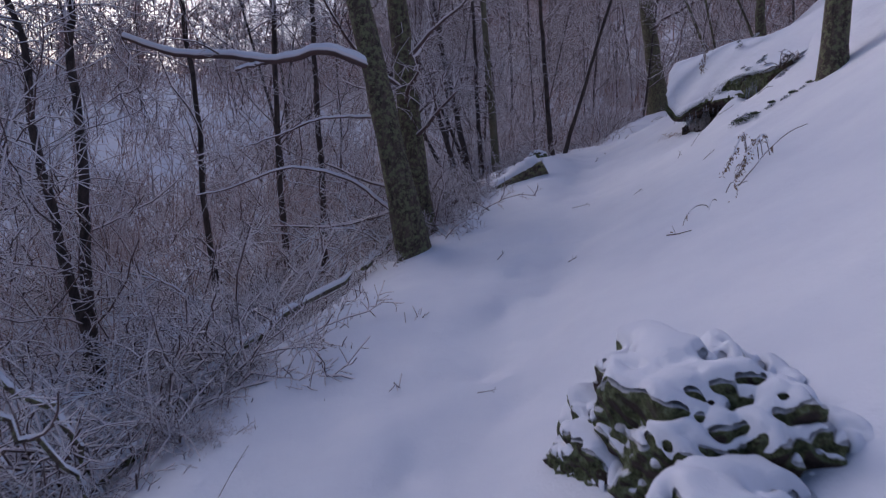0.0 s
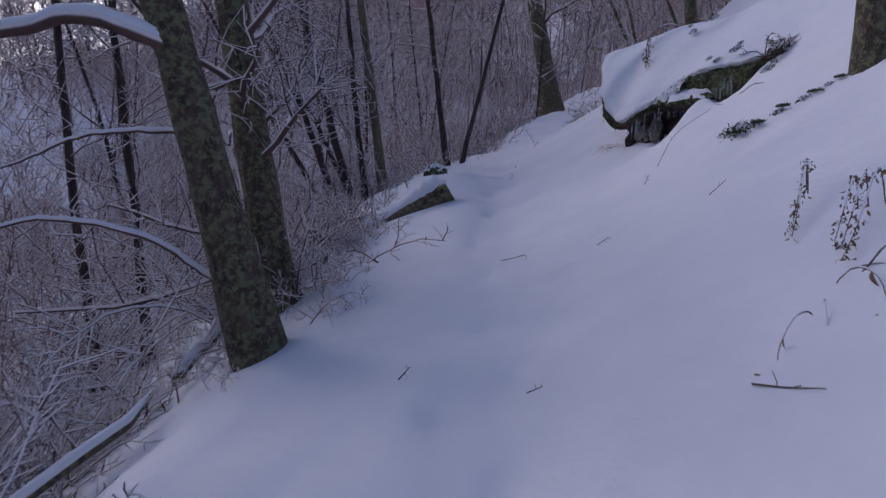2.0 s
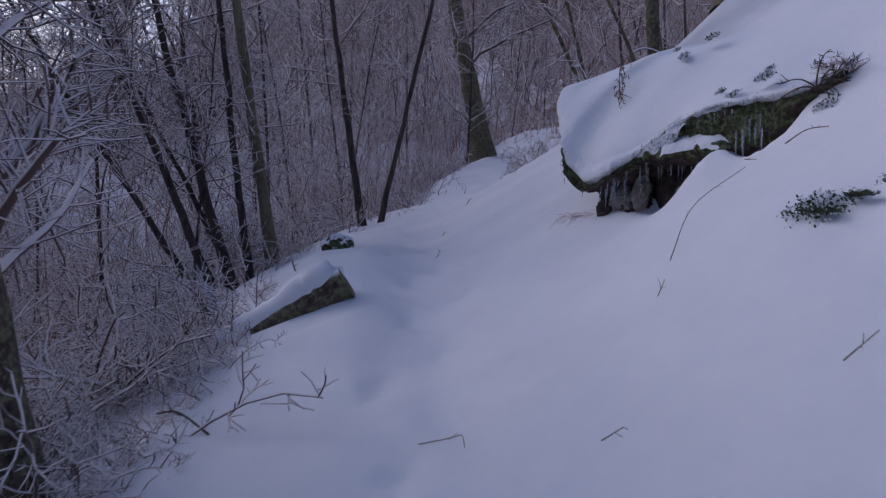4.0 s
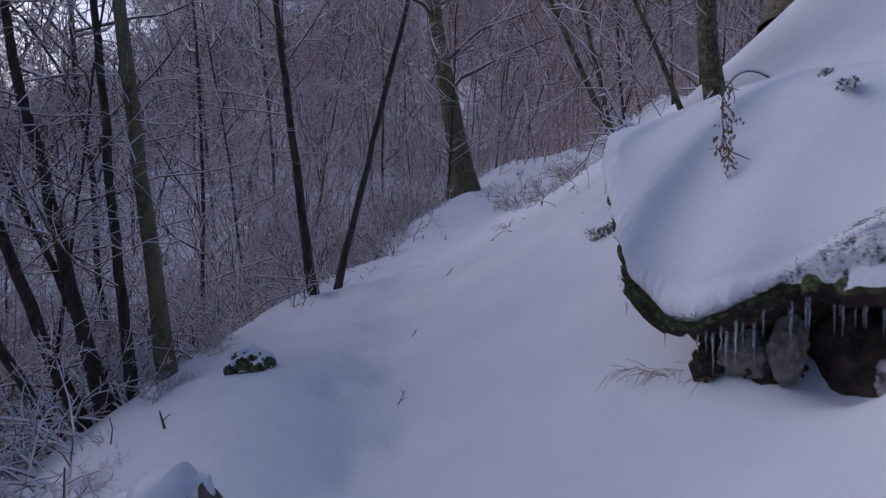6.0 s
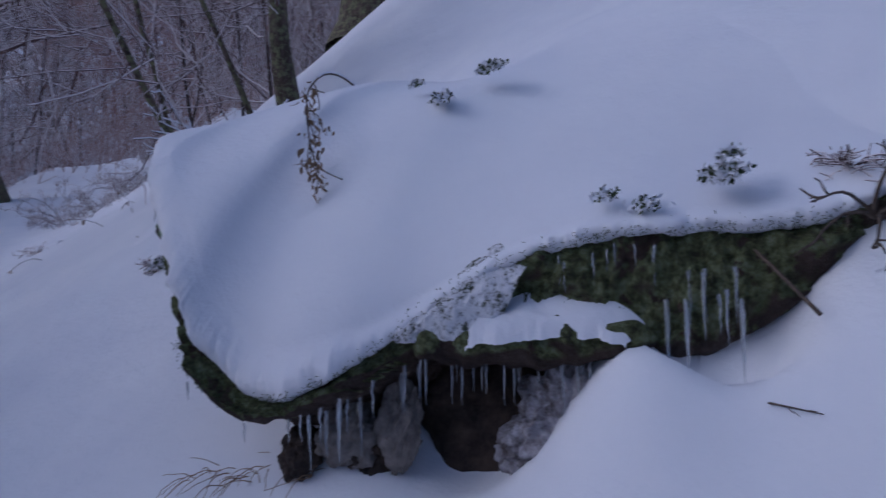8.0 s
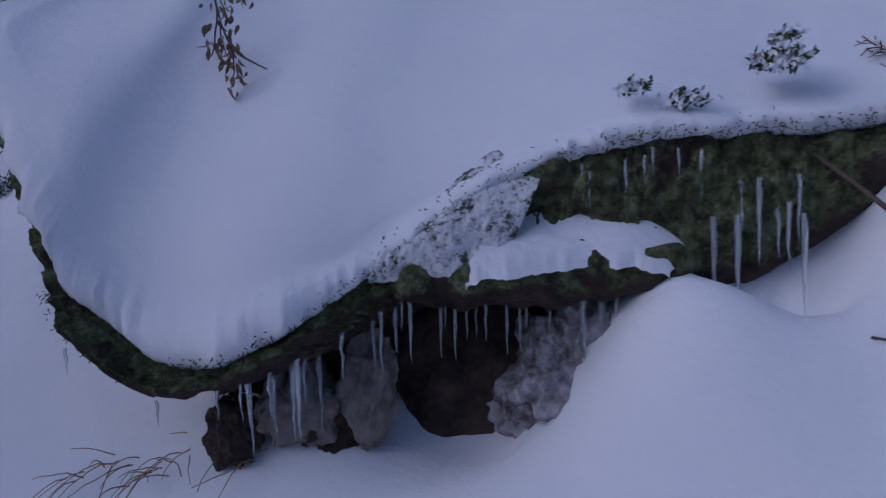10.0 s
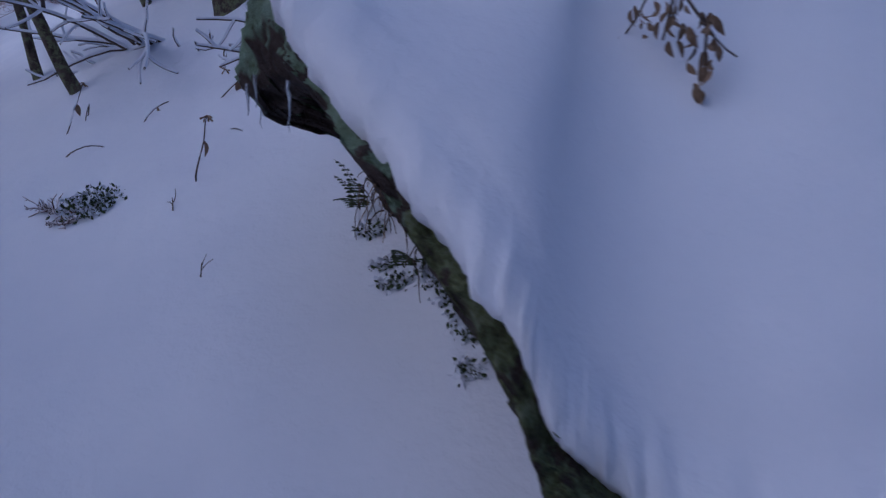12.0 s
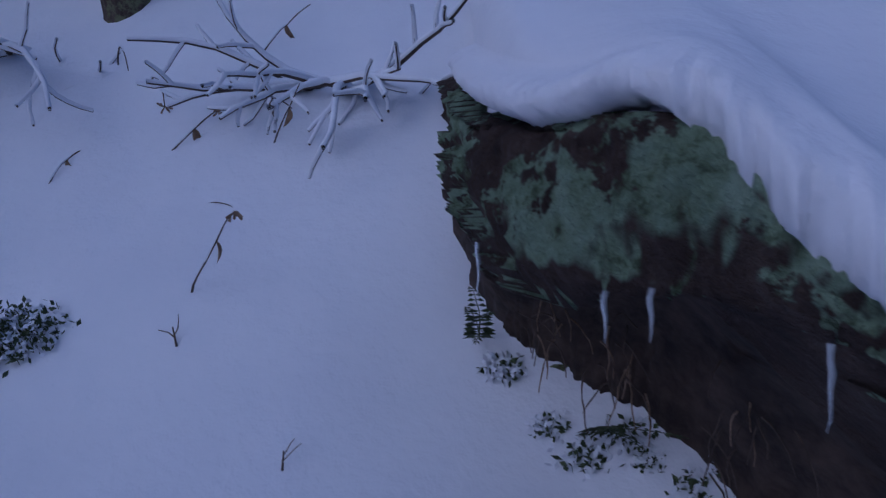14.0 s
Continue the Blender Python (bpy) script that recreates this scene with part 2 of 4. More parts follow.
def tube_arrays(strands):
    """Strands of (points n x 3, radii n, sides), joined into verts and faces."""
    verts, faces, base = [], [], 0
    groups = {}
    for p, r, k in strands:
        groups.setdefault((len(p), k), []).append((p, r))
    for (n, k), items in groups.items():
        P = np.array([i[0] for i in items], float)
        R = np.array([i[1] for i in items], float)
        m = len(items)
        T = np.gradient(P, axis=1)
        T /= np.linalg.norm(T, axis=2, keepdims=True) + 1e-9
        ref = np.where(np.abs(T[..., 2:3]) > 0.9, np.array([1.0, 0, 0]), np.array([0, 0, 1.0]))
        A = np.cross(T, ref)
        A /= np.linalg.norm(A, axis=2, keepdims=True) + 1e-9
        B = np.cross(A, T)
        ang = np.arange(k) * 2 * np.pi / k + np.pi / 2
        ring = P[:, :, None] + R[:, :, None, None] * (np.cos(ang)[:, None] * A[:, :, None] + np.sin(ang)[:, None] * B[:, :, None])
        verts.append(ring.reshape(-1, 3))
        idx = base + np.arange(m * n * k).reshape(m, n, k)
        a, b = idx[:, :-1], idx[:, 1:]
        f = np.stack([a, np.roll(a, -1, 2), np.roll(b, -1, 2), b], -1).reshape(-1, 4)
        faces.append(f)
        base += m * n * k
    return np.concatenate(verts), np.concatenate(faces)


def tube_mesh(name, strands, material):
    v, f = tube_arrays(strands)
    me = bpy.data.meshes.new(name)
    me.vertices.add(len(v))
    me.vertices.foreach_set("co", v.ravel())
    me.loops.add(len(f) * 4)
    me.loops.foreach_set("vertex_index", f.ravel().astype(np.int32))
    me.polygons.add(len(f))
    me.polygons.foreach_set("loop_start", np.arange(0, len(f) * 4, 4, dtype=np.int32))
    me.polygons.foreach_set("use_smooth", np.ones(len(f), bool))
    me.materials.append(material)
    me.update(calc_edges=True)
    return me


def strand(rng, start, way, length, r0, r1, n, lift=0.0, wander=0.15):
    """A wandering line from start: positive lift bends it up, negative down."""
    p, d = np.array(start, float), np.array(way, float)
    d /= np.linalg.norm(d)
    pts = [p]
    for k in range(n):
        d = d + rng.normal(0, wander, 3) + np.array([0, 0, lift / n])
        d /= np.linalg.norm(d)
        p = p + d * length / n
        pts.append(p)
    return np.array(pts), np.linspace(r0, r1, n + 1)


def offshoots(rng, line, count, low, high, length, r0, r1, n, spread=0.9, lift=0.1, wander=0.2):
    pts, rad = line
    out = []
    m = len(pts) - 1
    for _ in range(count):
        f = rng.uniform(low, high) * m
        i = min(int(f), m - 1)
        p = pts[i] + (pts[i + 1] - pts[i]) * (f - i)
        d = pts[i + 1] - pts[i]
        d = d / (np.linalg.norm(d) + 1e-9)
        side = np.cross(d, rng.normal(0, 1, 3))
        side /= np.linalg.norm(side) + 1e-9
        way = d * (1 - spread * 0.5) + side * spread
        ln = length * rng.uniform(0.5, 1.15) * (1.15 - 0.6 * f / m)
        out.append(strand(rng, p, way, ln, r0, r1, n, lift, wander))
    return out


def crown_strands(rng, trunk, limbs, low, limb_len, r, twigs=8, subs=4, twig_r=0.006, spread=1.1, lift=0.25):
    lines = offshoots(rng, trunk, limbs, low, 0.97, limb_len, r, r * 0.35, 5, spread, lift, 0.16)
    out = [(p, q, 4) for p, q in lines]
    for line in lines:
        ln = np.linalg.norm(line[0][-1] - line[0][0])
        tw = offshoots(rng, line, twigs, 0.15, 1.0, ln * 0.45 + 0.15, twig_r * 1.3, twig_r * 0.8, 2, 0.95, 0.1, 0.22)
        out += [(p, q, 3) for p, q in tw]
        for t in tw:
            out += [(p, q, 3) for p, q in offshoots(rng, t, subs, 0.1, 1.0, ln * 0.16 + 0.14, twig_r * 0.85, twig_r * 0.5, 1, 0.9, 0.0, 0.25)]
    return out


def snow_strip(line, k=6, lift=0.8, width=0.95):
    """A ridge of snow that lies along a branch."""
    pts, rad = line
    return pts + np.array([0, 0, 1.0]) * (rad * lift)[:, None], rad * width, k


def blob(name, material, size, seed, rough=0.25, detail=4, flat=0.0, freq=2.2):
    """A lumpy stone, as a mesh round its own origin."""
    bm = bmesh.new()
    bmesh.ops.create_icosphere(bm, subdivisions=detail, radius=1)
    off = Vector((seed * 3.7, seed * 1.3, seed * 5.1))
    for v in bm.verts:
        n = v.co.copy()
        d = 1 + rough * noise.noise(n * freq * 0.6 + off) + rough * 0.5 * noise.noise(n * freq * 1.7 + off) + rough * 0.2 * noise.noise(n * freq * 5 + off)
        v.co = n * d
        if v.co.z > 1 - flat:
            v.co.z = 1 - flat + (v.co.z - 1 + flat) * 0.25
        v.co = Vector((v.co.x * size[0], v.co.y * size[1], v.co.z * size[2]))
    for f in bm.faces:
        f.smooth = True
    me = bpy.data.meshes.new(name)
    bm.to_mesh(me)
    bm.free()
    me.materials.append(material)
    return me


def snow_shell(name, src, thick, cover, seed, freq=4.0):
    """Snow lying on a stone: its upward faces, raised and broken by noise."""
    bm = bmesh.new()
    bm.from_mesh(src)
    bmesh.ops.recalc_face_normals(bm, faces=bm.faces)
    bm.normal_update()
    off = Vector((seed * 2.1, seed * 4.3, seed))
    keep = {v: v.normal.z + 0.6 * noise.noise(v.co * freq + off) + 0.22 * noise.noise(v.co * freq * 3 + off) for v in bm.verts}
    bmesh.ops.delete(bm, geom=[f for f in bm.faces if max(keep[v] for v in f.verts) < cover], context="FACES")
    for v in bm.verts:
        a = max(0.0, min(1.0, (keep[v] - cover) * 3.0))
        v.co += (v.normal * 0.5 + Vector((0, 0, 0.5))) * (thick * math.sqrt(a) - 0.012 * (1 - a))
    for _ in range(8):
        bmesh.ops.smooth_vert(bm, verts=bm.verts, factor=0.5, use_axis_x=True, use_axis_y=True, use_axis_z=True)
    for f in bm.faces:
        f.smooth = True
    me = bpy.data.meshes.new(name)
    bm.to_mesh(me)
    bm.free()
    me.materials.clear()
    me.materials.append(SNOW)
    return me

# ---- ground ----
def spaced(fine_low, fine_high, step, low, high, grow=1.09):
    mid = list(np.arange(fine_low, fine_high, step))
    a, s = [], step
    x = fine_low
    while x > low:
        s *= grow
        x -= s
        a.append(x)
    b, s, x = [], step, mid[-1]
    while x < high:
        s *= grow
        x += s
        b.append(x)
    return np.array(a[::-1] + mid + b)


gx, gy = spaced(-2.0, 4.6, 0.045, -420, 420), spaced(0.0, 13.0, 0.05, -160, 460)
GX, GY = np.meshgrid(gx, gy)
gv = np.stack([GX, GY, ground(GX, GY)], -1).reshape(-1, 3)
gi = np.arange(len(gv)).reshape(GX.shape)
gf = np.stack([gi[:-1, :-1], gi[:-1, 1:], gi[1:, 1:], gi[1:, :-1]], -1).reshape(-1, 4)
gm = bpy.data.meshes.new("ground")
gm.vertices.add(len(gv))
gm.vertices.foreach_set("co", gv.ravel())
gm.loops.add(len(gf) * 4)
gm.loops.foreach_set("vertex_index", gf.ravel().astype(np.int32))
gm.polygons.add(len(gf))
gm.polygons.foreach_set("loop_start", np.arange(0, len(gf) * 4, 4, dtype=np.int32))
gm.polygons.foreach_set("use_smooth", np.ones(len(gf), bool))
gm.materials.append(SNOW)
gm.update(calc_edges=True)
tagged(new("ground", gm), "snow-covered hillside with a faint trodden trail", "ground", kind="structure")

# ---- the overhanging slab ----
LIP = [(3.12, 7.02, 2.95, 0.04), (2.99, 7.18, 2.87, 0.12), (2.89, 7.42, 2.86, 0.26), (2.80, 7.61, 2.85, 0.24), (2.71, 7.83, 2.78, 0.16), (2.58, 8.01, 2.64, 0.07),
       (2.44, 8.15, 2.53, 0.05), (2.36, 8.37, 2.46, 0.04), (2.30, 8.53, 2.59, 0.06), (2.31, 8.62, 2.76, 0.065), (2.40, 8.88, 3.06, 0.075), (2.43, 8.95, 3.13, 0.09), (2.47, 9.02, 3.20, 0.14), (2.53, 9.09, 3.22, 0.17), (2.62, 9.16, 3.21, 0.18), (2.74, 9.22, 3.23, 0.14), (2.98, 9.27, 3.28, 0.12), (3.3, 9.32, 3.36, 0.1)]


def rounded(points, n):
    """n points on a smooth curve through the given ones."""
    p = np.array(points)
    p = np.vstack([2 * p[0] - p[1], p, 2 * p[-1] - p[-2]])
    out = []
    for s in np.linspace(0, len(points) - 1 - 1e-6, n):
        i, f = int(s), s - int(s)
        a, b, c, d = p[i:i + 4]
        out.append(0.5 * (2 * b + (c - a) * f + (2 * a - 5 * b + 4 * c - d) * f * f + (3 * b - a - 3 * c + d) * f ** 3))
    return np.array(out)


def thin_plate(points, soft=0.004):
    """Smooth height over the plan that bends least through the given points."""
    p = np.array(points)
    n = len(p)

    def bend(d2):
        return 0.5 * d2 * np.log(d2 + 1e-12)
    d2 = ((p[:, None, :2] - p[None, :, :2]) ** 2).sum(-1)
    m = np.zeros((n + 3, n + 3))
    m[:n, :n] = bend(d2) + soft * np.eye(n)
    m[:n, n] = m[n, :n] = 1
    m[:n, n + 1:] = p[:, :2]
    m[n + 1:, :n] = p[:, :2].T
    w = np.linalg.solve(m, np.concatenate([p[:, 2], np.zeros(3)]))

    def height(x, y):
        d2 = (np.asarray(x)[..., None] - p[:, 0]) ** 2 + (np.asarray(y)[..., None] - p[:, 1]) ** 2
        return bend(d2) @ w[:n] + w[n] + w[n + 1] * np.asarray(x) + w[n + 2] * np.asarray(y)
    return height


def strip_mesh(name, rows, material):
    """A sheet from rows of points of the same count."""
    v = np.array(rows)
    idx = np.arange(v.shape[0] * v.shape[1]).reshape(v.shape[:2])
    f = np.stack([idx[:-1, :-1], idx[:-1, 1:], idx[1:, 1:], idx[1:, :-1]], -1).reshape(-1, 4)
    return mesh_from(name, v.reshape(-1, 3), f, material)


lip = rounded(LIP, 520)
slab = thing("rock_slab", "overhanging mossy rock slab under thick snow, hung with icicles", "rock")
# outward way in plan at each point of the lip
along = np.gradient(lip[:, :2], axis=0)
outw = np.stack([-along[:, 1], along[:, 0]], 1)


def even(a, w):
    """Values along the lip, evened over w steps."""
    k = np.exp(-(np.arange(-3 * w, 3 * w + 1) / w) ** 2)
    return np.convolve(np.pad(a, 3 * w, mode="edge"), k / k.sum(), mode="valid")


outw = np.stack([even(outw[:, c] / np.linalg.norm(outw, axis=1), 16) for c in (0, 1)], 1)
outw /= np.linalg.norm(outw, axis=1, keepdims=True)
back = np.array([1.0, 0.08]) / math.hypot(1, 0.08)


def rough(p, amp, f, seed):
    return np.array([amp * noise.noise(Vector(q) * f + Vector((seed, seed, seed))) for q in p])


recess = 0.010 + 0.044 * np.exp(-((lip[:, 1] - 8.45) / 0.13) ** 2) + 0.022 * np.clip((lip[:, 1] - 8.92) / 0.12, 0, 1)
rim = lip[:, :3].copy()
rim[:, :2] -= outw * (0.05 + recess)[:, None]
steep = 1 + 1.3 * np.clip((lip[:, 1] - 8.02) / 0.15, 0, 1) * np.clip((8.98 - lip[:, 1]) / 0.15, 0, 1)
rim[:, 2] += 0.045 * steep + recess * 0.8
rim = np.stack([even(rim[:, c], 14) for c in range(3)], 1)


def cap_surface():
    pts = [tuple(q) for q in rim[4:470:14]]
    for q in rim[4:400:22]:
        x, y = q[:2] + back * 0.66
        pts.append((x, y, max(3.41 + 0.20 * min(max(y - 8.4, 0), 0.6), ground_at(x, y) + 0.04)))
        x, y = q[:2] + back * 1.05
        pts.append((x, y, max(3.50 + 0.20 * min(max(y - 8.4, 0), 0.6), ground_at(x, y) + 0.03)))
        x, y = q[:2] + back * 1.5
        pts.append((x, y, ground_at(x, y) - 0.03))
    pts += [(2.66, 8.38, 2.99), (2.50, 8.60, 2.97), (2.57, 8.76, 3.19), (2.66, 8.62, 3.14), (2.80, 8.70, 3.34)]
    return thin_plate(pts, 0.03)


cap_z = cap_surface()


def slab_snow():
    calm = 1 - 0.25 * np.clip((lip[:, 1] - 8.75) / 0.15, 0, 1)
    hang = 0.022 * np.clip((lip[:, 1] - 8.6) / 0.15, 0, 1) * np.clip((9.0 - lip[:, 1]) / 0.06, 0, 1) + 0.03 * np.exp(-((lip[:, 1] - 9.0) / 0.06) ** 2)
    jag = rough(lip[:, :3], 0.018, 9, 3) + rough(lip[:, :3], 0.014, 17, 13) + calm * (rough(lip[:, :3], 0.010, 26, 4) + rough(lip[:, :3], 0.010, 60, 6) + rough(lip[:, :3], 0.009, 120, 8))
    rows = []
    for k, (o, z) in enumerate([(-0.04, -0.02), (-0.006, -0.008), (0.004, 0.006), (0.0, 0.02), (-0.018, 0.033), (-0.05, 0.045)]):
        p = lip[:, :3].copy()
        w = (1, 1, 0.7, 0.2, 0.05, 0.0)[k]
        crumb = (rough(p, 0.010, 38, 40 + 3 * k) + rough(p, 0.007, 95, 41 + 3 * k)) * (k < 5)
        p[:, :2] += outw * (o - recess + jag * w * w + crumb)[:, None]
        p[:, 2] += (z * steep if z > 0.01 else z - hang * (k < 2)) + recess * 0.8 + jag * (0.2 + 0.5 * np.clip((lip[:, 1] - 8.8) / 0.1, 0, 1)) * w
        rows.append(p)
    rows[-1] = rim.copy()
    rows[-2] = 0.5 * rows[-2] + 0.25 * (rows[-3] + rim)
    ends = np.clip(np.arange(len(lip)) / 95, 0, 1)
    ends = ends * ends * (3 - 2 * ends)
    start = rim[:, 2] - cap_z(rim[:, 0], rim[:, 1])
    for v in np.linspace(0, 1, 84)[1:] ** 1.25:
        p = rim.copy()
        p[:, :2] += back * 1.5 * v
        x, y = p[:, 0], p[:, 1]
        p[:, 2] = cap_z(x, y) + start * np.exp(-v * 6) + 0.007 * lattice_noise(x * 3, y * 3, 8) + 0.003 * lattice_noise(x * 14, y * 14, 9)
        low = ground(x, y) - 0.05
        p[:, 2] = np.maximum(p[:, 2], low)
        p[:, 2] = low + (p[:, 2] - low) * (1 - (1 - ends) * min(1, v * 5))
        rows.append(p)
    # let the snow settle into one soft sheet
    z = np.array([r[:, 2] for r in rows[5:]])
    for turn in range(150):
        z[1:-1] += 0.24 * (z[2:] - 2 * z[1:-1] + z[:-2])
        if turn % 15 == 0:
            z[2:-1] = np.array([even(q, 9) for q in z[2:-1]])
    for r, q in zip(rows[6:], z[1:]):
        r[:, 2] = np.maximum(q, ground(r[:, 0], r[:, 1]) - 0.06)
    rows[-1][:, 2] = ground(rows[-1][:, 0], rows[-1][:, 1]) - 0.06
    return strip_mesh("snow_cap", np.array(rows), SNOW)


part("snow_cap", slab_snow(), slab, "thick soft snow lying on the slab")


def slab_rock():
    th = lip[:, 3]
    rows = []
    prof = [(-0.25, 0.06, 0), (-0.06, 0.01, 0), (-0.03, -0.01, 0.0), (-0.018, 0.0, 0.35), (-0.02, 0.0, 0.7), (-0.04, 0, 1.0), (-0.08, 0.0, 1.08), (-0.16, 0.0, 1.05), (-0.24, -0.03, 1.0), (-0.32, -0.16, 1.0), (-0.36, -0.35, 1.0), (-0.42, -0.65, 1.0)]
    deep = 1 + 0.9 * np.clip((lip[:, 1:2] - 8.6) / 0.3, 0, 1)
    fine = []
    for a, b in zip(prof[:-1], prof[1:]):
        for f in (0, 0.34, 0.67):
            fine.append([u + (w - u) * f for u, w in zip(a, b)])
    for k, (o, z, t) in enumerate(fine):
        p = lip[:, :3].copy()
        p[:, :2] += outw * o if o > -0.05 else back * -o * deep
        p[:, 2] += z - th * t
        d = rough(p, 0.024, 7, 1) + rough(p, 0.022, 19, 2) + rough(p, 0.016, 45, 5) + rough(p, 0.01, 100, 7)
        if k < 14:
            d = d * (1 - 0.7 * np.clip((lip[:, 1] - 8.86) / 0.08, 0, 1) * (1 - k / 14))
        p[:, :2] += outw * (d * min(1, k / 4))[:, None]
        p[:, 2] += d * 0.6 * (k > 5)
        rows.append(p)
    rows = np.array(rows)
    cut = int(np.argmax(lip[:, 1] > 8.72))
    mid = int(np.argmax(lip[:, 1] > 8.2))
    part("rock", strip_mesh("rock", rows[:, :mid + 1], ROCK), slab, "dark rock with olive moss")
    part("rock_edge", strip_mesh("rock_edge", rows[:23, mid:cut + 1], ROCK), slab, "thin edge of rock under olive moss")
    part("rock_end", strip_mesh("rock_end", rows[:23, cut:], LICHEN_ROCK), slab, "brown rock end with pale green lichen")
    part("underside", strip_mesh("underside", rows[22:, mid:], SHADED_ROCK), slab, "brown hollowed underside, its colour darkened for the overhang's shade")


slab_rock()


def moss_fringe():
    """Moss and stems that break the edge between rock and snow."""
    rng = np.random.default_rng(77)
    st = []
    for _ in range(1500):
        i = rng.integers(20, 250)
        x, y, z, th = lip[i]
        thick = 0.022 + (0.04 if 7.75 < y < 8.05 else 0)
        o, dz = rng.normal(-0.008, thick * 0.5), rng.normal(0.0, thick * 0.4)
        o, dz = np.clip(o, -0.03, 0.02), np.clip(dz, -0.04, 0.02)
        if rng.random() < 0.25:
            o, dz = -0.02, -th * rng.random()
        p = (x + outw[i][0] * o, y + outw[i][1] * o, z + dz + max(0, -o) * 0.9)
        d = np.array([outw[i][0], outw[i][1], rng.uniform(-0.5, 0.9)]) + rng.normal(0, 0.6, 3)
        st.append((*strand(rng, p, d, rng.uniform(0.003, 0.011), 0.0013, 0.0007, 2, -0.3, 0.3), 3))
    return tube_mesh("moss_fringe", st, MOSS)


part("moss_fringe", moss_fringe(), slab, "dark moss poking out along the snow's edge", kind="stuff")


def dusted_face():
    """Sloping face below the cap's edge, between the notch and the mossy wall, under thin snow."""
    n = 64
    f = np.linspace(0, 1, n)[:, None]
    top = rounded([(2.60, 8.06, 2.645, 0), (2.655, 7.96, 2.72, 0), (2.73, 7.87, 2.80, 0), (2.79, 7.76, 2.83, 0)], n)[:, :3]
    low = rounded([(2.578, 8.035, 2.618, 0), (2.60, 7.97, 2.622, 0), (2.645, 7.88, 2.632, 0), (2.70, 7.80, 2.68, 0)], n)[:, :3]
    rows = []
    for k in np.linspace(-0.25, 1.06, 46):
        p = top + (low - top) * k
        p = p + np.array([-0.8, -0.5, 0.3]) * (0.03 * max(0.0, math.sin(math.pi * min(max(k, 0), 1))))
        d = rough(p, 0.012, 14, 21) + rough(p, 0.008, 45, 22) + rough(p, 0.005, 110, 23)
        rows.append(p + np.array([-0.7, -0.5, 0.4]) * d[:, None] - np.array([-0.8, -0.5, 0.0]) * (0.06 * (max(0, -k) + max(0, k - 1) * 2)))
    return strip_mesh("dusted_face", rows, THIN_SNOW)


part("dusted_face", dusted_face(), slab, "mossy face under thin speckled snow")


def icicle_mesh(rng, length):
    n = 7
    z = -np.linspace(0, 1, n) * length
    p = np.stack([rng.normal(0, 0.0012, n), rng.normal(0, 0.0012, n), z], 1)
    r = (0.0018 + 0.022 * length) * (1 - np.linspace(0, 0.93, n) ** 1.3) * rng.uniform(0.8, 1.25, n)
    return tube_mesh("icicle", [(p, r, 6)], ICE)


rng = np.random.default_rng(7)
ICICLES = [icicle_mesh(rng, l) for l in (0.05, 0.07, 0.09, 0.12, 0.15, 0.19)]
for s, size in zip(rng.uniform(0.08, 0.97, 150), rng.random(150)):
    i = int(s * 519)
    x, y, z, th = lip[i]
    if 7.5 < y < 8.03:
        if y > 7.8 or size > 0.6:
            continue
        k, inset, dz = rng.integers(0, 2), rng.uniform(-0.01, 0.012), th * rng.uniform(0.05, 0.2)
    elif y <= 7.5:
        k, inset, dz = rng.integers(2, 6), rng.uniform(-0.02, 0.012), th * rng.uniform(0.05, 0.8)
    elif y < 8.35:
        k, inset, dz = rng.integers(0, 5), rng.uniform(0.01, 0.16), th * 1.0
    else:
        if size > 0.12:
            continue
        k, inset, dz = rng.integers(0, 2), rng.uniform(0.0, 0.04), th * 0.95
    ob = part("icicle", ICICLES[int(k)], slab)
    ob.location = (x + back[0] * inset - outw[i][0] * 0, y, z - dz)
    ob.rotation_euler = (0, 0, rng.uniform(0, 6.28))

# ---- stones ----
def stone(name, label, loc, size, seed, turn, cover=0.1, thick=0.05, material=None, rough_amount=0.3, freq=4.0, detail=4, flat=0.0):
    ob = thing(name, label, "rock", loc)
    ob.rotation_euler = tuple(radians(a) for a in turn)
    me = blob("stone", material or ROCK, size, seed, rough_amount, detail, flat)
    part("stone", me, ob)
    if cover < 1.5:
        part("snow_cap", snow_shell("snow_cap", me, thick, cover, seed, freq), ob, "broken cap of snow")
    return ob


stone("boulder", "craggy mossy boulder half buried in snow beside the trail", (0.80, 2.02, 0.62), (0.36, 0.50, 0.36), 4, (0, -20, 10), 0.5, 0.04, DUSTED_ROCK, freq=5.5, detail=7, rough_amount=0.42)
stone("boulder", "flat snow-topped stone beside the trail", (0.70, 1.50, 0.58), (0.20, 0.24, 0.17), 9, (10, -15, 30), 0.6, 0.05, DUSTED_ROCK, freq=7.0, detail=6)
stone("boulder", "small mossy stone under lumps of snow beside the trail", (0.52, 2.14, 0.56), (0.15, 0.22, 0.17), 14, (0, -10, 50), 0.3, 0.035, DUSTED_ROCK, freq=8, detail=6, rough_amount=0.5)
stone("boulder", "small mossy stone at the edge of the trail", (0.92, 10.48, 1.96), (0.15, 0.13, 0.14), 3, (0, 0, 20), 0.5, 0.03, detail=6, freq=11)
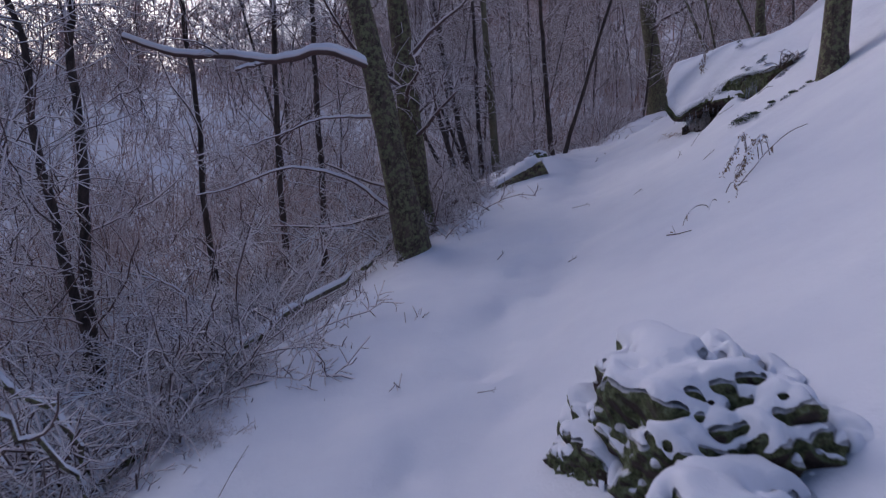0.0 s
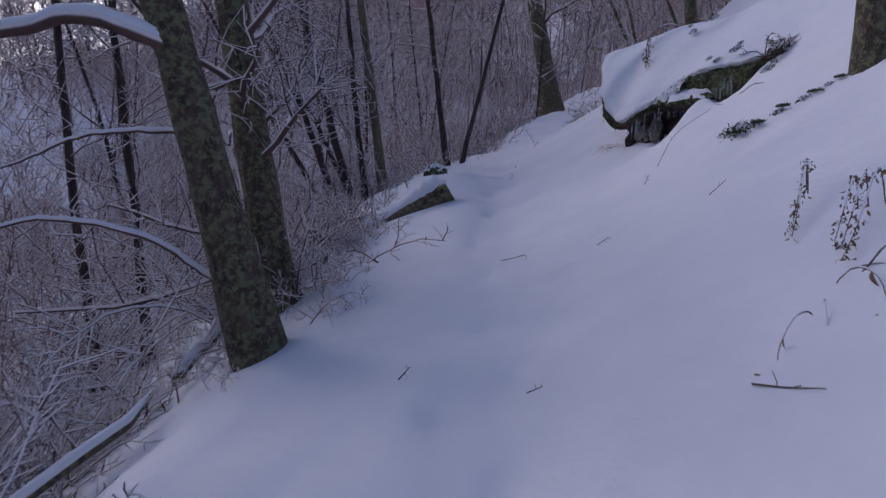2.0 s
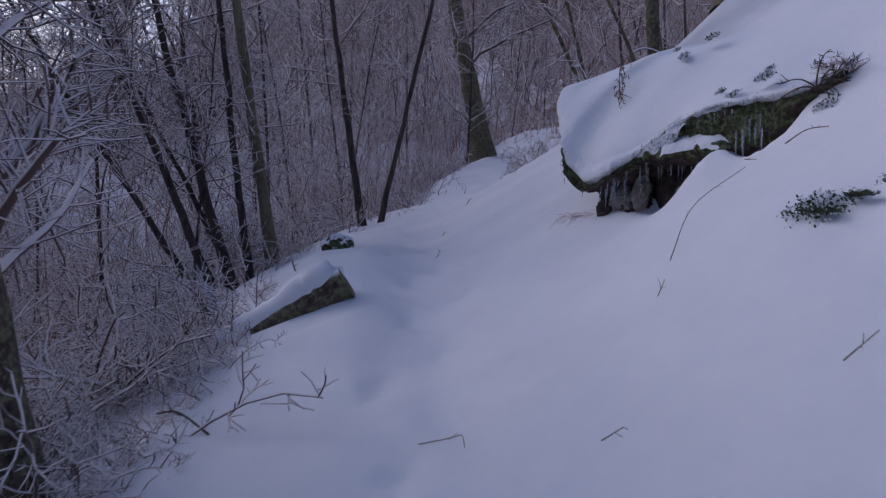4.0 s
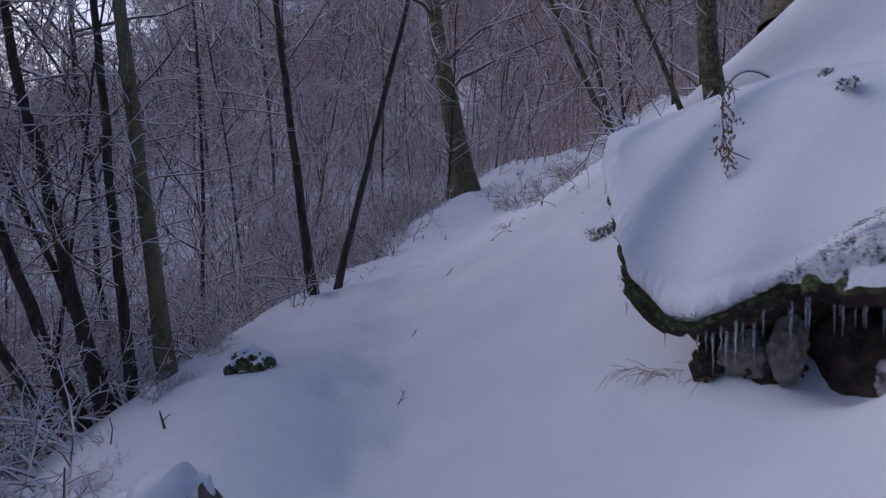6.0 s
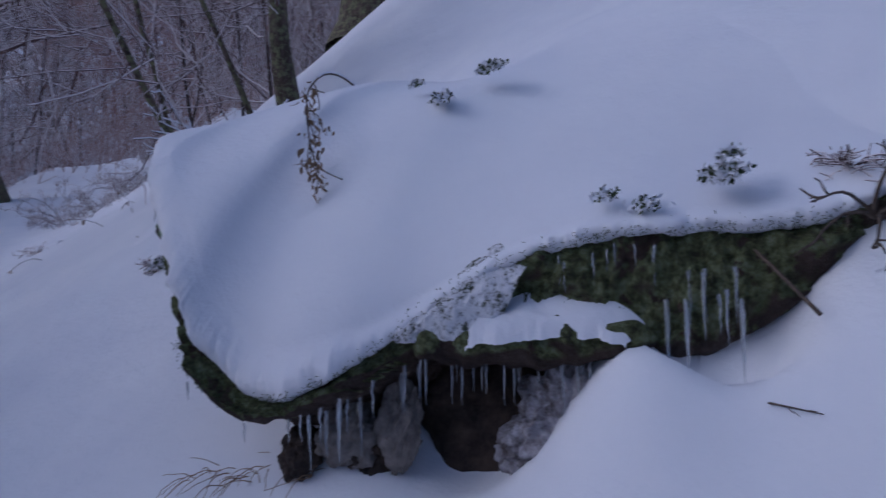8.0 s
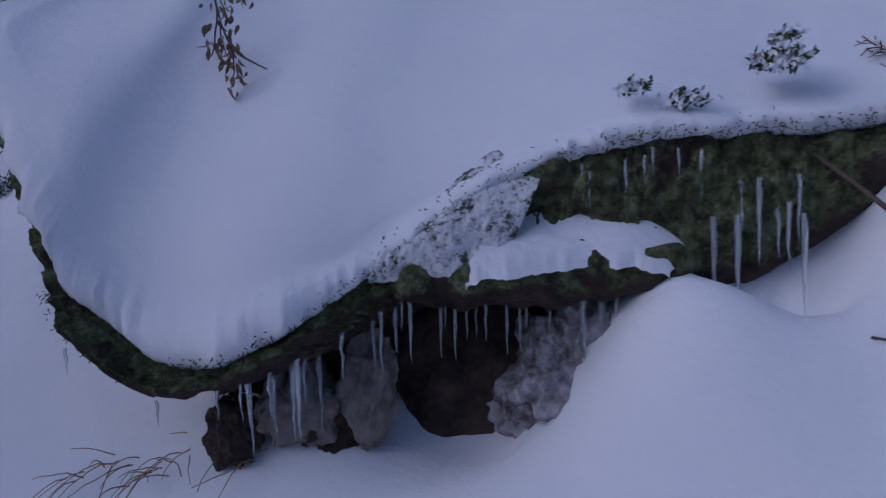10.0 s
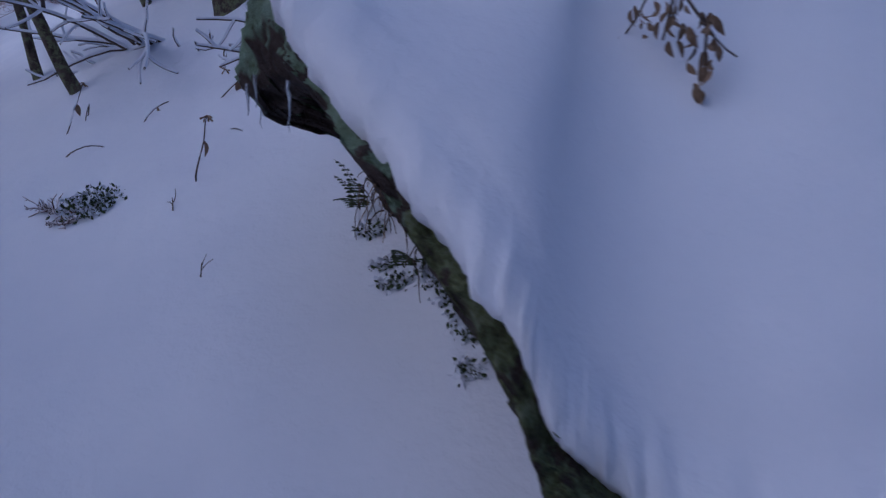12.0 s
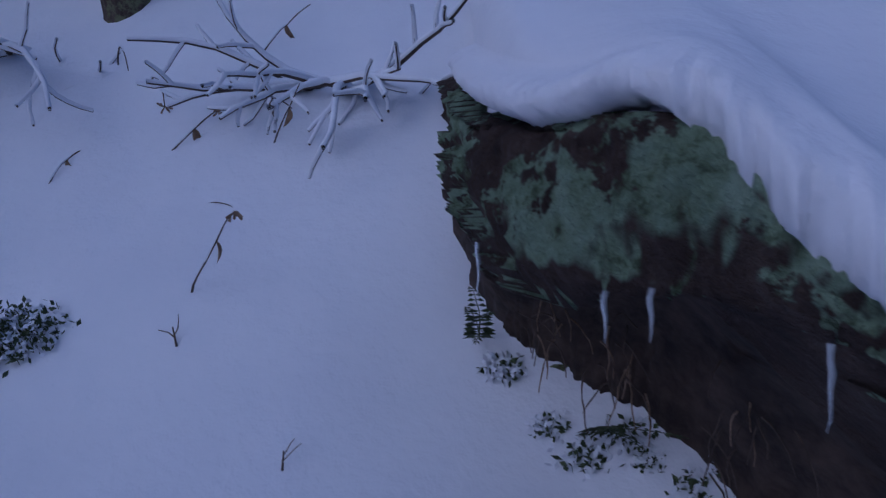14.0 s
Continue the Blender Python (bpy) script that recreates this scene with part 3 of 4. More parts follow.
for k, (x, y, z, a, b, c) in enumerate([(2.66, 8.10, 2.40, 0.05, 0.06, 0.11), (2.60, 8.22, 2.36, 0.06, 0.08, 0.09), (2.70, 8.18, 2.30, 0.09, 0.12, 0.08), (2.54, 8.34, 2.32, 0.06, 0.07, 0.07)]):
    stone("cave_stone", "rough pale stone under the rock slab", (x, y, z), (a, b, c), 5 + k, (0, 10, 40 * k), 2, 0, STONE if k < 2 else SHADED_ROCK, 0.38, detail=6)
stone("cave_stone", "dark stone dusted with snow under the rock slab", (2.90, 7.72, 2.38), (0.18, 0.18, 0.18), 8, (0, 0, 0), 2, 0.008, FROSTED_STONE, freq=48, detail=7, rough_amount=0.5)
# Added stone: stands in for the void's deep shade and hides lit snow.
stone("cave_stone", "near-black stone added for the deep shade under the rock slab", (2.97, 7.96, 2.36), (0.17, 0.26, 0.24), 11, (0, 0, 30), 2, 0, SHADED_ROCK, rough_amount=0.4)


def slab_ledge():
    """Lower mossy ledge of the slab, with thin snow."""
    a, b = np.array([2.60, 8.02, 2.61]), np.array([2.86, 7.50, 2.63])
    n = 150
    f = np.linspace(0, 1, n)
    p = a + (b - a) * f[:, None] + np.array([0.04, 0.03, 0]) * np.sin(f * 3.14)[:, None]
    rr = 0.055 * (0.5 + 0.5 * np.sin(0.3 + f * 2.6)) + 0.012
    rr = rr * np.sqrt(np.maximum(1 - (2 * f - 1) ** 6, 0.001))
    v, fc = tube_arrays([(p, rr, 28)])
    v = v + np.array([[0.018 * noise.noise(Vector(q) * 16), 0.018 * noise.noise(Vector(q) * 16 + Vector((9, 1, 2))), 0.02 * noise.noise(Vector(q) * 22)] for q in v])
    me = mesh_from("ledge", v, fc, ROCK)
    lg = part("ledge", me, slab, "mossy ledge dusted with snow")
    rows = []
    back_line = rounded([(2.66, 7.90, 2.665, 0), (2.76, 7.79, 2.695, 0), (2.82, 7.66, 2.69, 0), (2.86, 7.52, 2.66, 0)], 70)[:, :3]
    front_line = rounded([(2.64, 7.87, 2.625, 0), (2.67, 7.80, 2.63, 0), (2.735, 7.68, 2.635, 0), (2.80, 7.545, 2.635, 0)], 70)[:, :3]
    taper = np.sqrt(np.clip(np.minimum(np.linspace(0, 8, 70), np.linspace(6, 0, 70)), 0, 1))
    for k in np.linspace(0, 1, 26):
        q = back_line + (front_line - back_line) * k
        q = q + (front_line - back_line) * (rough(q, 0.16, 26, 31) + rough(q, 0.12, 70, 33))[:, None] * k ** 3
        q[:, 2] += taper * (0.032 * math.sqrt(max(0, 1 - k ** 4)) + rough(q, 0.008, 18, 32) * (1 - k ** 6)) - 0.01 * (k > 0.99) - 0.02 * (1 - taper)
        rows.append(q)
    part("ledge_snow", strip_mesh("ledge_snow", rows, SNOW), lg, "soft cushion of snow")
    rng = np.random.default_rng(17)
    for k in range(22):
        i = rng.integers(3, n - 6)
        ob = part("icicle", ICICLES[int(rng.integers(1, 5))], slab)
        ob.location = (p[i][0] + rng.uniform(-0.02, 0.04), p[i][1], p[i][2] - rr[i] * 0.6)


slab_ledge()

# ---- log ----
def log_thing():
    ob = thing("log", "sawn mossy log lying at the trail edge under snow", "log")
    a, b = np.array([0.86, 8.71, 1.785]), np.array([0.28, 8.80, 1.42])
    line = np.linspace(a, b, 12), np.full(12, 0.115)
    part("stem", tube_mesh("stem", [(line[0], line[1] * np.linspace(1, 0.85, 12), 16)], BARK), ob)
    bm = bmesh.new()
    bmesh.ops.create_circle(bm, cap_ends=True, segments=24, radius=0.113)
    q = Vector(a - b).to_track_quat("Z", "Y")
    bm.transform(Matrix.Translation(Vector(a) + Vector(a - b).normalized() * 0.002) @ q.to_matrix().to_4x4())
    me = bpy.data.meshes.new("cut_face")
    bm.to_mesh(me)
    bm.free()
    me.materials.append(CUT_WOOD)
    part("cut_face", me, ob, "weathered sawn end")
    r = np.random.default_rng(3)
    n = 30
    p = np.linspace(a + (b - a) * 0.05, b + (b - a) * 0.45, n) + np.array([0, 0.06, 0.115]) + np.array([0, 0, 1]) * r.normal(0, 0.008, n)[:, None]
    p[:, 2] -= np.linspace(0, 0.10, n)
    rr = (0.13 + 0.012 * np.sin(np.linspace(0, 9, n)) + r.normal(0, 0.004, n)) * np.sqrt(np.clip(np.linspace(0.1, 7, n), 0, 1))
    rr[0] = rr[-1] = 0.001
    part("snow_cap", tube_mesh("snow_cap", [(p, rr, 20)], SNOW), ob, "thick rounded bank of snow")


log_thing()

# ---- trees ----
def limb_of(ob, rng, trunk, limbs, low, limb_len, r, twigs, subs, twig_r=0.006, spread=1.1, lift=0.25):
    """Limbs with their twigs, each a part of the tree."""
    for line in offshoots(rng, trunk, limbs, low, 0.97, limb_len, r, r * 0.35, 6, spread, lift, 0.16):
        ln = np.linalg.norm(line[0][-1] - line[0][0])
        st = [(*line, 5)]
        for t in offshoots(rng, line, twigs, 0.12, 1.0, ln * 0.45 + 0.15, twig_r * 1.3, twig_r * 0.8, 3, 0.95, 0.1, 0.22):
            st.append((*t, 3))
            st += [(*q, 3) for q in offshoots(rng, t, subs, 0.1, 1.0, ln * 0.16 + 0.14, twig_r * 0.85, twig_r * 0.5, 2, 0.9, 0.0, 0.25)]
        part("limb", tube_mesh("limb", st, TWIG), ob)


def big_tree(label, base, top_way, height, r0, seed, limbs=9, low=0.35, bark=BARK, limb_len=2.2, twigs=9, bend=0.03, r_top=0.35, extra=(), subs=4, burl=0.12):
    rng = np.random.default_rng(seed)
    base = np.array(base, float)
    ob = thing("tree", label, "tree", tuple(base))
    d = np.array(top_way, float)
    n = 26
    f = np.linspace(0, 1, n)
    pts = np.cumsum(np.vstack([[0, 0, -0.35], np.tile(d / np.linalg.norm(d) * height / n, (n - 1, 1)) + rng.normal(0, bend * height / n, (n - 1, 3))]), axis=0)
    rad = r0 * (1 - f * (1 - r_top)) * (1 + 0.75 * np.exp(-f * 17)) * (1 + rng.normal(0, burl * 0.3, n))
    part("trunk", tube_mesh("trunk", [(pts, rad, 14)], bark), ob)
    limb_of(ob, rng, (pts, rad), limbs, low, limb_len, r0 * 0.22, twigs, subs)
    st = []
    strips = []
    for way, h, ln, r in extra:
        i = int(h / height * n)
        line = strand(rng, pts[i], way, ln, r, r * 0.35, 9, 0.0, 0.07)
        st = [(line[0], line[1], 8)]
        strips.append(snow_strip(line))
        for t in offshoots(rng, line, 6, 0.3, 1, ln * 0.45, r * 0.3, 0.006, 4, 0.8, 0.15):
            st.append((t[0], t[1], 4))
            st += [(p, q, 3) for p, q in offshoots(rng, t, 8, 0.1, 1, 0.3, 0.005, 0.003, 3, 0.9)]
        lb = part("limb", tube_mesh("limb", st, TWIG), ob, "thick limb under a ridge of snow")
        part("limb_snow", tube_mesh("limb_snow", [strips[-1]], SNOW), lb)
    return ob


def on(x, y, dz=0.0):
    return (x, y, ground_at(x, y) + dz)


leaning = big_tree("leaning mossy tree trunk at the trail edge with a snowy limb", on(-0.47, 6.15), (-0.275, 0.0, 1), 7.5, 0.14, 11, limbs=9, low=0.42, bend=0.012, twigs=12)


def curved_limb(ob, points, r0, r1, seed, twigs=6, snow=1.0):
    """A limb along given bends, with its ridge of snow and side twigs."""
    rng = np.random.default_rng(seed)
    line = rounded([(*p, 0) for p in points], 30)[:, :3] + np.array([-0.03, 0.17, 0.02]) - np.array(ob.location)
    line = line + rng.normal(0, 0.004, line.shape)
    rad = np.linspace(r0, r1, 30) * rng.uniform(0.92, 1.08, 30)
    st = [(line, rad, 8)]
    for t in offshoots(rng, (line, rad), twigs, 0.25, 1, 0.7, r1 * 0.5, 0.004, 4, 0.8, 0.15):
        st.append((*t, 4))
        st += [(p, q, 3) for p, q in offshoots(rng, t, 8, 0.1, 1, 0.25, 0.005, 0.003, 3, 0.9)]
    lb = part("limb", tube_mesh("limb", st, TWIG), ob, "curved limb under a ridge of snow")
    part("limb_snow", tube_mesh("limb_snow", [(line + np.array([0, 0, 1]) * (rad * 0.75 * snow)[:, None], rad * 0.9, 8)], SNOW), lb)


curved_limb(leaning, [(-0.93, 6.10, 2.42), (-1.04, 5.93, 2.48), (-1.3, 5.9, 2.57), (-1.53, 5.89, 2.58), (-1.71, 5.91, 2.52), (-2.0, 5.93, 2.48), (-2.34, 5.96, 2.52), (-2.71, 5.97, 2.5), (-3.04, 5.98, 2.54), (-3.39, 6.0, 2.65)], 0.05, 0.026, 71, 2)
curved_limb(leaning, [(-0.75, 6.1, 1.15), (-0.9, 6.13, 1.24), (-1.08, 6.11, 1.37), (-1.29, 6.06, 1.46), (-1.55, 6.05, 1.51), (-1.81, 6.03, 1.5), (-2.08, 6.05, 1.4), (-2.35, 6.06, 1.28), (-2.66, 6.04, 1.19)], 0.020, 0.007, 72, 8)
curved_limb(leaning, [(-1.9, 5.93, 2.49), (-2.0, 5.93, 2.46), (-2.11, 5.9, 2.42), (-2.24, 5.81, 2.36)], 0.022, 0.016, 73, 0)
curved_limb(leaning, [(-0.85, 6.05, 2.0), (-1.0, 6.09, 2.03), (-1.32, 6.13, 2.02), (-1.6, 6.17, 1.97), (-1.95, 6.29, 1.83), (-2.32, 6.39, 1.7)], 0.018, 0.006, 74, 8)
big_tree("dark mossy tree trunk beside the leaning tree", on(-0.52, 7.2), (-0.165, 0.0, 1), 8, 0.14, 12, limbs=24, low=0.06, twigs=13, limb_len=1.3, bend=0.02)
big_tree("slim pale sapling at the trail edge", on(0.35, 11.5), (-0.155, 0.0, 1), 8, 0.062, 13, limbs=8, low=0.45, bark=BARK_SLIM, limb_len=1.6, bend=0.015)
big_tree("grey young tree with forked limbs at the trail edge", on(1.55, 13.9), (-0.136, 0.0, 1), 8, 0.052, 14, limbs=14, low=0.2, limb_len=2.6, twigs=12, bark=DARK_BARK)
big_tree("dark young tree leaning away from its twin", on(1.72, 14.0), (0.21, 0.0, 1), 7, 0.042, 15, limbs=12, low=0.25, limb_len=2.2, twigs=12, bark=DARK_BARK)
big_tree("mossy tree beyond the bend of the trail", on(6.15, 23.3), (-0.2, 0.0, 1), 12, 0.3, 16, limbs=16, low=0.25, limb_len=3.6, twigs=12)
big_tree("mossy tree trunk above the rock slab", on(6.2, 11.8), (0.03, 0.0, 1), 8, 0.24, 17, limbs=8, low=0.4)
big_tree("young tree on the snowy slope above the slab", on(4.25, 10.5), (-0.14, 0.0, 1), 7, 0.07, 18, limbs=14, low=0.15)
big_tree("bent young tree leaning over the slope", on(3.9, 11.0), (-0.45, 0.1, 1), 5, 0.025, 23, limbs=14, low=0.15, limb_len=1.6)
big_tree("thin young tree leaning over the slope", on(4.1, 11.6), (-0.35, -0.1, 1), 5, 0.022, 24, limbs=14, low=0.15, limb_len=1.6)
big_tree("thin bent sapling above the slab", on(4.6, 11.3), (-0.55, 0.0, 1), 4.5, 0.022, 25, limbs=14, low=0.15, limb_len=1.5)
big_tree("mossy tree trunk rising from the upper slope", on(3.02, 5.95), (-0.04, 0.0, 1), 7, 0.10, 19, limbs=7, low=0.5)
big_tree("dark slender tree on the falling bank", on(-2.8, 7.4), (-0.12, 0.0, 1), 9, 0.04, 20, limbs=12, low=0.12, twigs=11, bend=0.07, bark=DARK_BARK)
big_tree("slender tree on the falling bank", on(-1.95, 8.9), (-0.10, 0.0, 1), 9, 0.045, 26, limbs=18, low=0.12, twigs=11, bark=DARK_BARK)
big_tree("thin dark tree among the brush of the bank", on(-2.6, 9.3), (-0.08, 0.0, 1), 9, 0.05, 27, limbs=18, low=0.12, twigs=11, bark=DARK_BARK)
big_tree("dark gnarled tree on the falling bank", on(-3.2, 5.5), (-0.10, 0.0, 1), 6, 0.06, 21, limbs=11, low=0.2, bend=0.1, twigs=11, bark=DARK_BARK)
big_tree("dark tree with a bent stem on the falling bank", on(-2.7, 5.0), (-0.28, 0.0, 1), 5, 0.05, 22, limbs=16, low=0.2, bend=0.08, twigs=11, bark=DARK_BARK)
for k, (dx, dy, lx, ly) in enumerate([(0, 0, -0.28, 0.1), (-0.12, 0.1, -0.42, 0.0), (0.1, 0.12, -0.12, 0.0), (-0.2, -0.05, -0.62, 0.1), (0.05, 0.2, -0.5, 0.2)]):
    big_tree("dark bare stem of a clump leaning off the bank", on(0.0 + dx, 11.45 + dy), (lx, ly, 1), 5.5, 0.055 - 0.006 * k, 40 + k, limbs=12, low=0.2, limb_len=1.5, bend=0.05, bark=DARK_BARK)


def forest_tree(seed):
    rng = np.random.default_rng(seed)
    h = rng.uniform(8, 11)
    ob = thing("tree", "bare frosted tree on the wooded hillside", "tree", group="trees of the wooded hillside")
    n = 12
    pts = np.cumsum(np.vstack([[0, 0, -0.6], np.tile([rng.normal(-0.06, 0.04) * h / n, rng.normal(0, 0.04) * h / n, h / n], (n, 1)) + rng.normal(0, 0.035 * h / n, (n, 3))]), axis=0)
    rad = rng.uniform(0.022, 0.055) * np.linspace(1.1, 0.25, n + 1)
    part("trunk", tube_mesh("trunk", [(pts, rad, 7)], DARK_BARK), ob)
    st = crown_strands(rng, (pts, rad), 26, 0.06, 2.7, 0.02, 10, 4, 0.006, 1.1, 0.3)
    part("crown", tube_mesh("crown", st, TWIG), ob, "bare twigs rimmed with frost", kind="stuff")
    return ob


def shrub(seed):
    rng = np.random.default_rng(seed)
    ob = thing("shrub", "tangle of frosted bare twigs on the bank", "shrub", group="shrubs along the bank")
    for _ in range(7):
        st = []
        a = rng.uniform(0, 6.28)
        line = strand(rng, (rng.normal(0, 0.12), rng.normal(0, 0.12), -0.1), (math.cos(a) * 0.7, math.sin(a) * 0.7, 1), rng.uniform(0.7, 1.6), 0.012, 0.005, 6, -1.1, 0.15)
        st.append((*line, 4))
        for t in offshoots(rng, line, 8, 0.2, 1, 0.45, 0.007, 0.0045, 3, 0.9, 0.1):
            st.append((*t, 3))
            st += [(*s, 3) for s in offshoots(rng, t, 4, 0.1, 1, 0.18, 0.0055, 0.0035, 2, 0.9)]
        part("stem", tube_mesh("stem", st, TWIG), ob)
    return ob


rng = np.random.default_rng(42)
variants = [forest_tree(100 + k) for k in range(9)]
spots = []
tries = 0
while len(spots) < 230 and tries < 6000:
    tries += 1
    y = 1 + 55 * rng.random() ** 1.4
    x = rng.uniform(-30 - y * 0.3, 8 + y * 0.55)
    u = x - float(eased(np.array(y), TRAIL_X))
    if -1.9 < u < (3.0 if y < 11 else 1.5) or (y < 15 and u > 0) or (u > -3 and y < 9) or (x > 2.5 and y < 15) or (abs(u) < 3.5 and y < 26 and rng.random() < 0.6):
        continue
    if y < 11 and u > -5.0:
        continue
    if y > 11 and u > 0 and rng.random() < 0.3:
        continue
    if math.atan2(-x, y) > radians(15) and rng.random() < (0.85 if y < 14 else 0.45):
        continue
    if math.hypot(x, y) > 8 and 17 < math.degrees(math.atan2(-x, y)) < 42 and rng.random() < 0.6:
        continue
    if y > 17 and 7 < math.degrees(math.atan2(1.1 - x, y - 6.7)) < 23 and rng.random() < 0.6:
        continue
    gap = 0.8 + 0.028 * math.hypot(x, y)
    if any((x - a) ** 2 + (y - b) ** 2 < gap * gap for a, b in spots):
        continue
    spots.append((x, y))
for k, (x, y) in enumerate(spots):
    m = pose(x, y, ground_at(x, y), rng.normal(0, 3), rng.normal(-3, 3), rng.uniform(0, 360)) @ Matrix.Diagonal((1, 1, 1, 1))
    if k < len(variants):
        ob = variants[k]
        ob.matrix_basis = m
    else:
        ob = copy_thing(variants[k % len(variants)], m)
    sc = rng.uniform(0.7, 1.2)
    if (math.hypot(x, y) > 12 and 20 < math.degrees(math.atan2(-x, y)) < 42) or 12 < math.degrees(math.atan2(1.1 - x, y - 6.7)) < 24:
        sc *= 0.62  # younger growth where the canopy opens
    ob.scale = (sc, sc, sc)

bushes = [shrub(200 + k) for k in range(5)]
places = []
for k in range(90):
    y = rng.uniform(2.0, 22)
    e = -2.0 - abs(rng.normal(0, 0.8)) if k % 3 else -2.2 - rng.uniform(0, 6)
    places.append((float(eased(np.array(y), TRAIL_X)) + e, y))
for k in range(130):
    y = 2.5 + 24 * rng.random() ** 1.3
    places.append((float(eased(np.array(y), TRAIL_X)) - 3.2 - 11 * rng.random() ** 1.2, y))
for k in range(40):
    y = rng.uniform(2.4, 10)
    places.append((float(eased(np.array(y), TRAIL_X)) - rng.uniform(1.55, 2.3), y))
for k in range(40):
    y = rng.uniform(2.2, 13)
    places.append((float(eased(np.array(y), TRAIL_X)) - rng.uniform(1.3, 1.7), y))
for k in range(16):
    y = rng.uniform(15.5, 23)
    places.append((float(eased(np.array(y), TRAIL_X)) + rng.uniform(0.3, 2.6), y))
places = [(x - 0.9, y) if 4.6 < y < 7.3 and x > -1.6 else (x, y) for x, y in places]
for k, (x, y) in enumerate(places):
    m = pose(x, y, ground_at(x, y), 0, 0, rng.uniform(0, 360))
    if k < 5:
        bushes[k].matrix_basis = m
        ob = bushes[k]
    else:
        ob = copy_thing(bushes[k % 5], m)
    sc = rng.uniform(0.7, 1.3) if k < 90 else rng.uniform(0.9, 1.6) if k < 220 else rng.uniform(0.45, 0.85) if k < 260 else rng.uniform(0.13, 0.26) if k < 300 else rng.uniform(0.4, 0.7)
    ob.scale = (sc, sc, sc)


def frosted_brush(seed):
    """Arching stems leaning off the bank, each under a ridge of frost and snow."""
    rng = np.random.default_rng(seed)
    ob = thing("brush", "arching bare brush thick with frost on the bank", "brush", group="frosted brush along the bank")
    for _ in range(9):
        a = rng.normal(math.pi, 0.9)
        line = strand(rng, (rng.normal(0, 0.2), rng.normal(0, 0.2), -0.08), (math.cos(a) * 0.9, math.sin(a) * 0.9, rng.uniform(0.5, 1.2)), rng.uniform(0.8, 1.5), 0.010, 0.0045, 8, -1.7, 0.13)
        st, sn = [(*line, 5)], [snow_strip(line, 5, 0.8, 1.05)]
        for t in offshoots(rng, line, 6, 0.2, 1, 0.5, 0.0055, 0.003, 4, 0.85, 0.0, 0.2):
            st.append((*t, 4))
            sn.append(snow_strip(t, 4, 0.8, 1.15))
            for q in offshoots(rng, t, 1, 0.2, 1, 0.18, 0.0035, 0.0022, 3, 0.9, 0.0, 0.2):
                st.append((*q, 3))
                sn.append(snow_strip(q, 3, 0.8, 1.2))
        stem = part("stem", tube_mesh("stem", st, TWIG), ob, kind="stuff")
        part("frost", tube_mesh("frost", sn, SNOW), stem, "ridge of frost and snow", kind="stuff")
    return ob


thickets = [frosted_brush(260 + k) for k in range(4)]
rng = np.random.default_rng(61)
for k in range(44):
    y = 2.3 + 3.4 * rng.random() if k < 20 else 6.6 + 5.0 * rng.random() if k < 36 else 11.5 + 6 * rng.random()
    x = float(eased(np.array(y), TRAIL_X)) - (rng.uniform(1.75, 2.7) if k < 36 else rng.uniform(1.6, 2.4))
    if 5.0 < y < 7.4:
        x -= 0.5
    m = pose(x, y, ground_at(x, y), 0, 0, rng.normal(0, 35))
    if k < 4:
        thickets[k].matrix_basis = m
        ob = thickets[k]
    else:
        ob = copy_thing(thickets[k % 4], m)
    sc = rng.uniform(0.65, 1.05)
    ob.scale = (sc, sc, sc)


for k, (x, y) in enumerate([(0.08, 7.9), (0.16, 8.35), (-0.15, 7.6), (-0.28, 7.25), (0.0, 8.65), (-0.12, 8.2), (0.28, 9.1), (-0.3, 7.9), (-0.45, 8.5), (-0.72, 5.98), (-0.64, 6.32), (-0.24, 6.42)]):
    ob = copy_thing(bushes[k % 5], pose(x, y, ground_at(x, y), 0, 0, 70 * k))
    sc = 0.30 + 0.05 * (k % 4)
    ob.scale = (sc, sc, sc)


def far_woods():
    rng = np.random.default_rng(5)
    st = []
    n = 0
    while n < 1500:
        a, d = rng.uniform(-75, 75), rng.uniform(38, 210)
        x, y = -d * math.sin(radians(a)), d * math.cos(radians(a))
        n += 1
        h = rng.uniform(9, 15) * (0.62 if 9 < a < 44 else 1)
        b = np.array([x, y, ground_at(x, y) - 0.3])
        r = 0.0006 * d + 0.014
        t = strand(rng, b, (rng.normal(0, 0.05), 0, 1), h, r * 1.3, r * 0.5, 4, 0, 0.06)
        st.append((*t, 3))
        for line in offshoots(rng, t, 14, 0.08, 1, h * 0.36, r, r * 0.5, 2, 1.0, 0.3, 0.2):
            st.append((*line, 3))
            st += [(*s, 3) for s in offshoots(rng, line, 6, 0.1, 1, h * 0.17, r * 0.7, r * 0.4, 1, 1.0, 0.1, 0.2)]
    tagged(new("far_woods", tube_mesh("far_woods", st, FAR_TWIG)), "frosted woods covering the far hillside, haze put into their colour", "woods", kind="stuff")


far_woods()


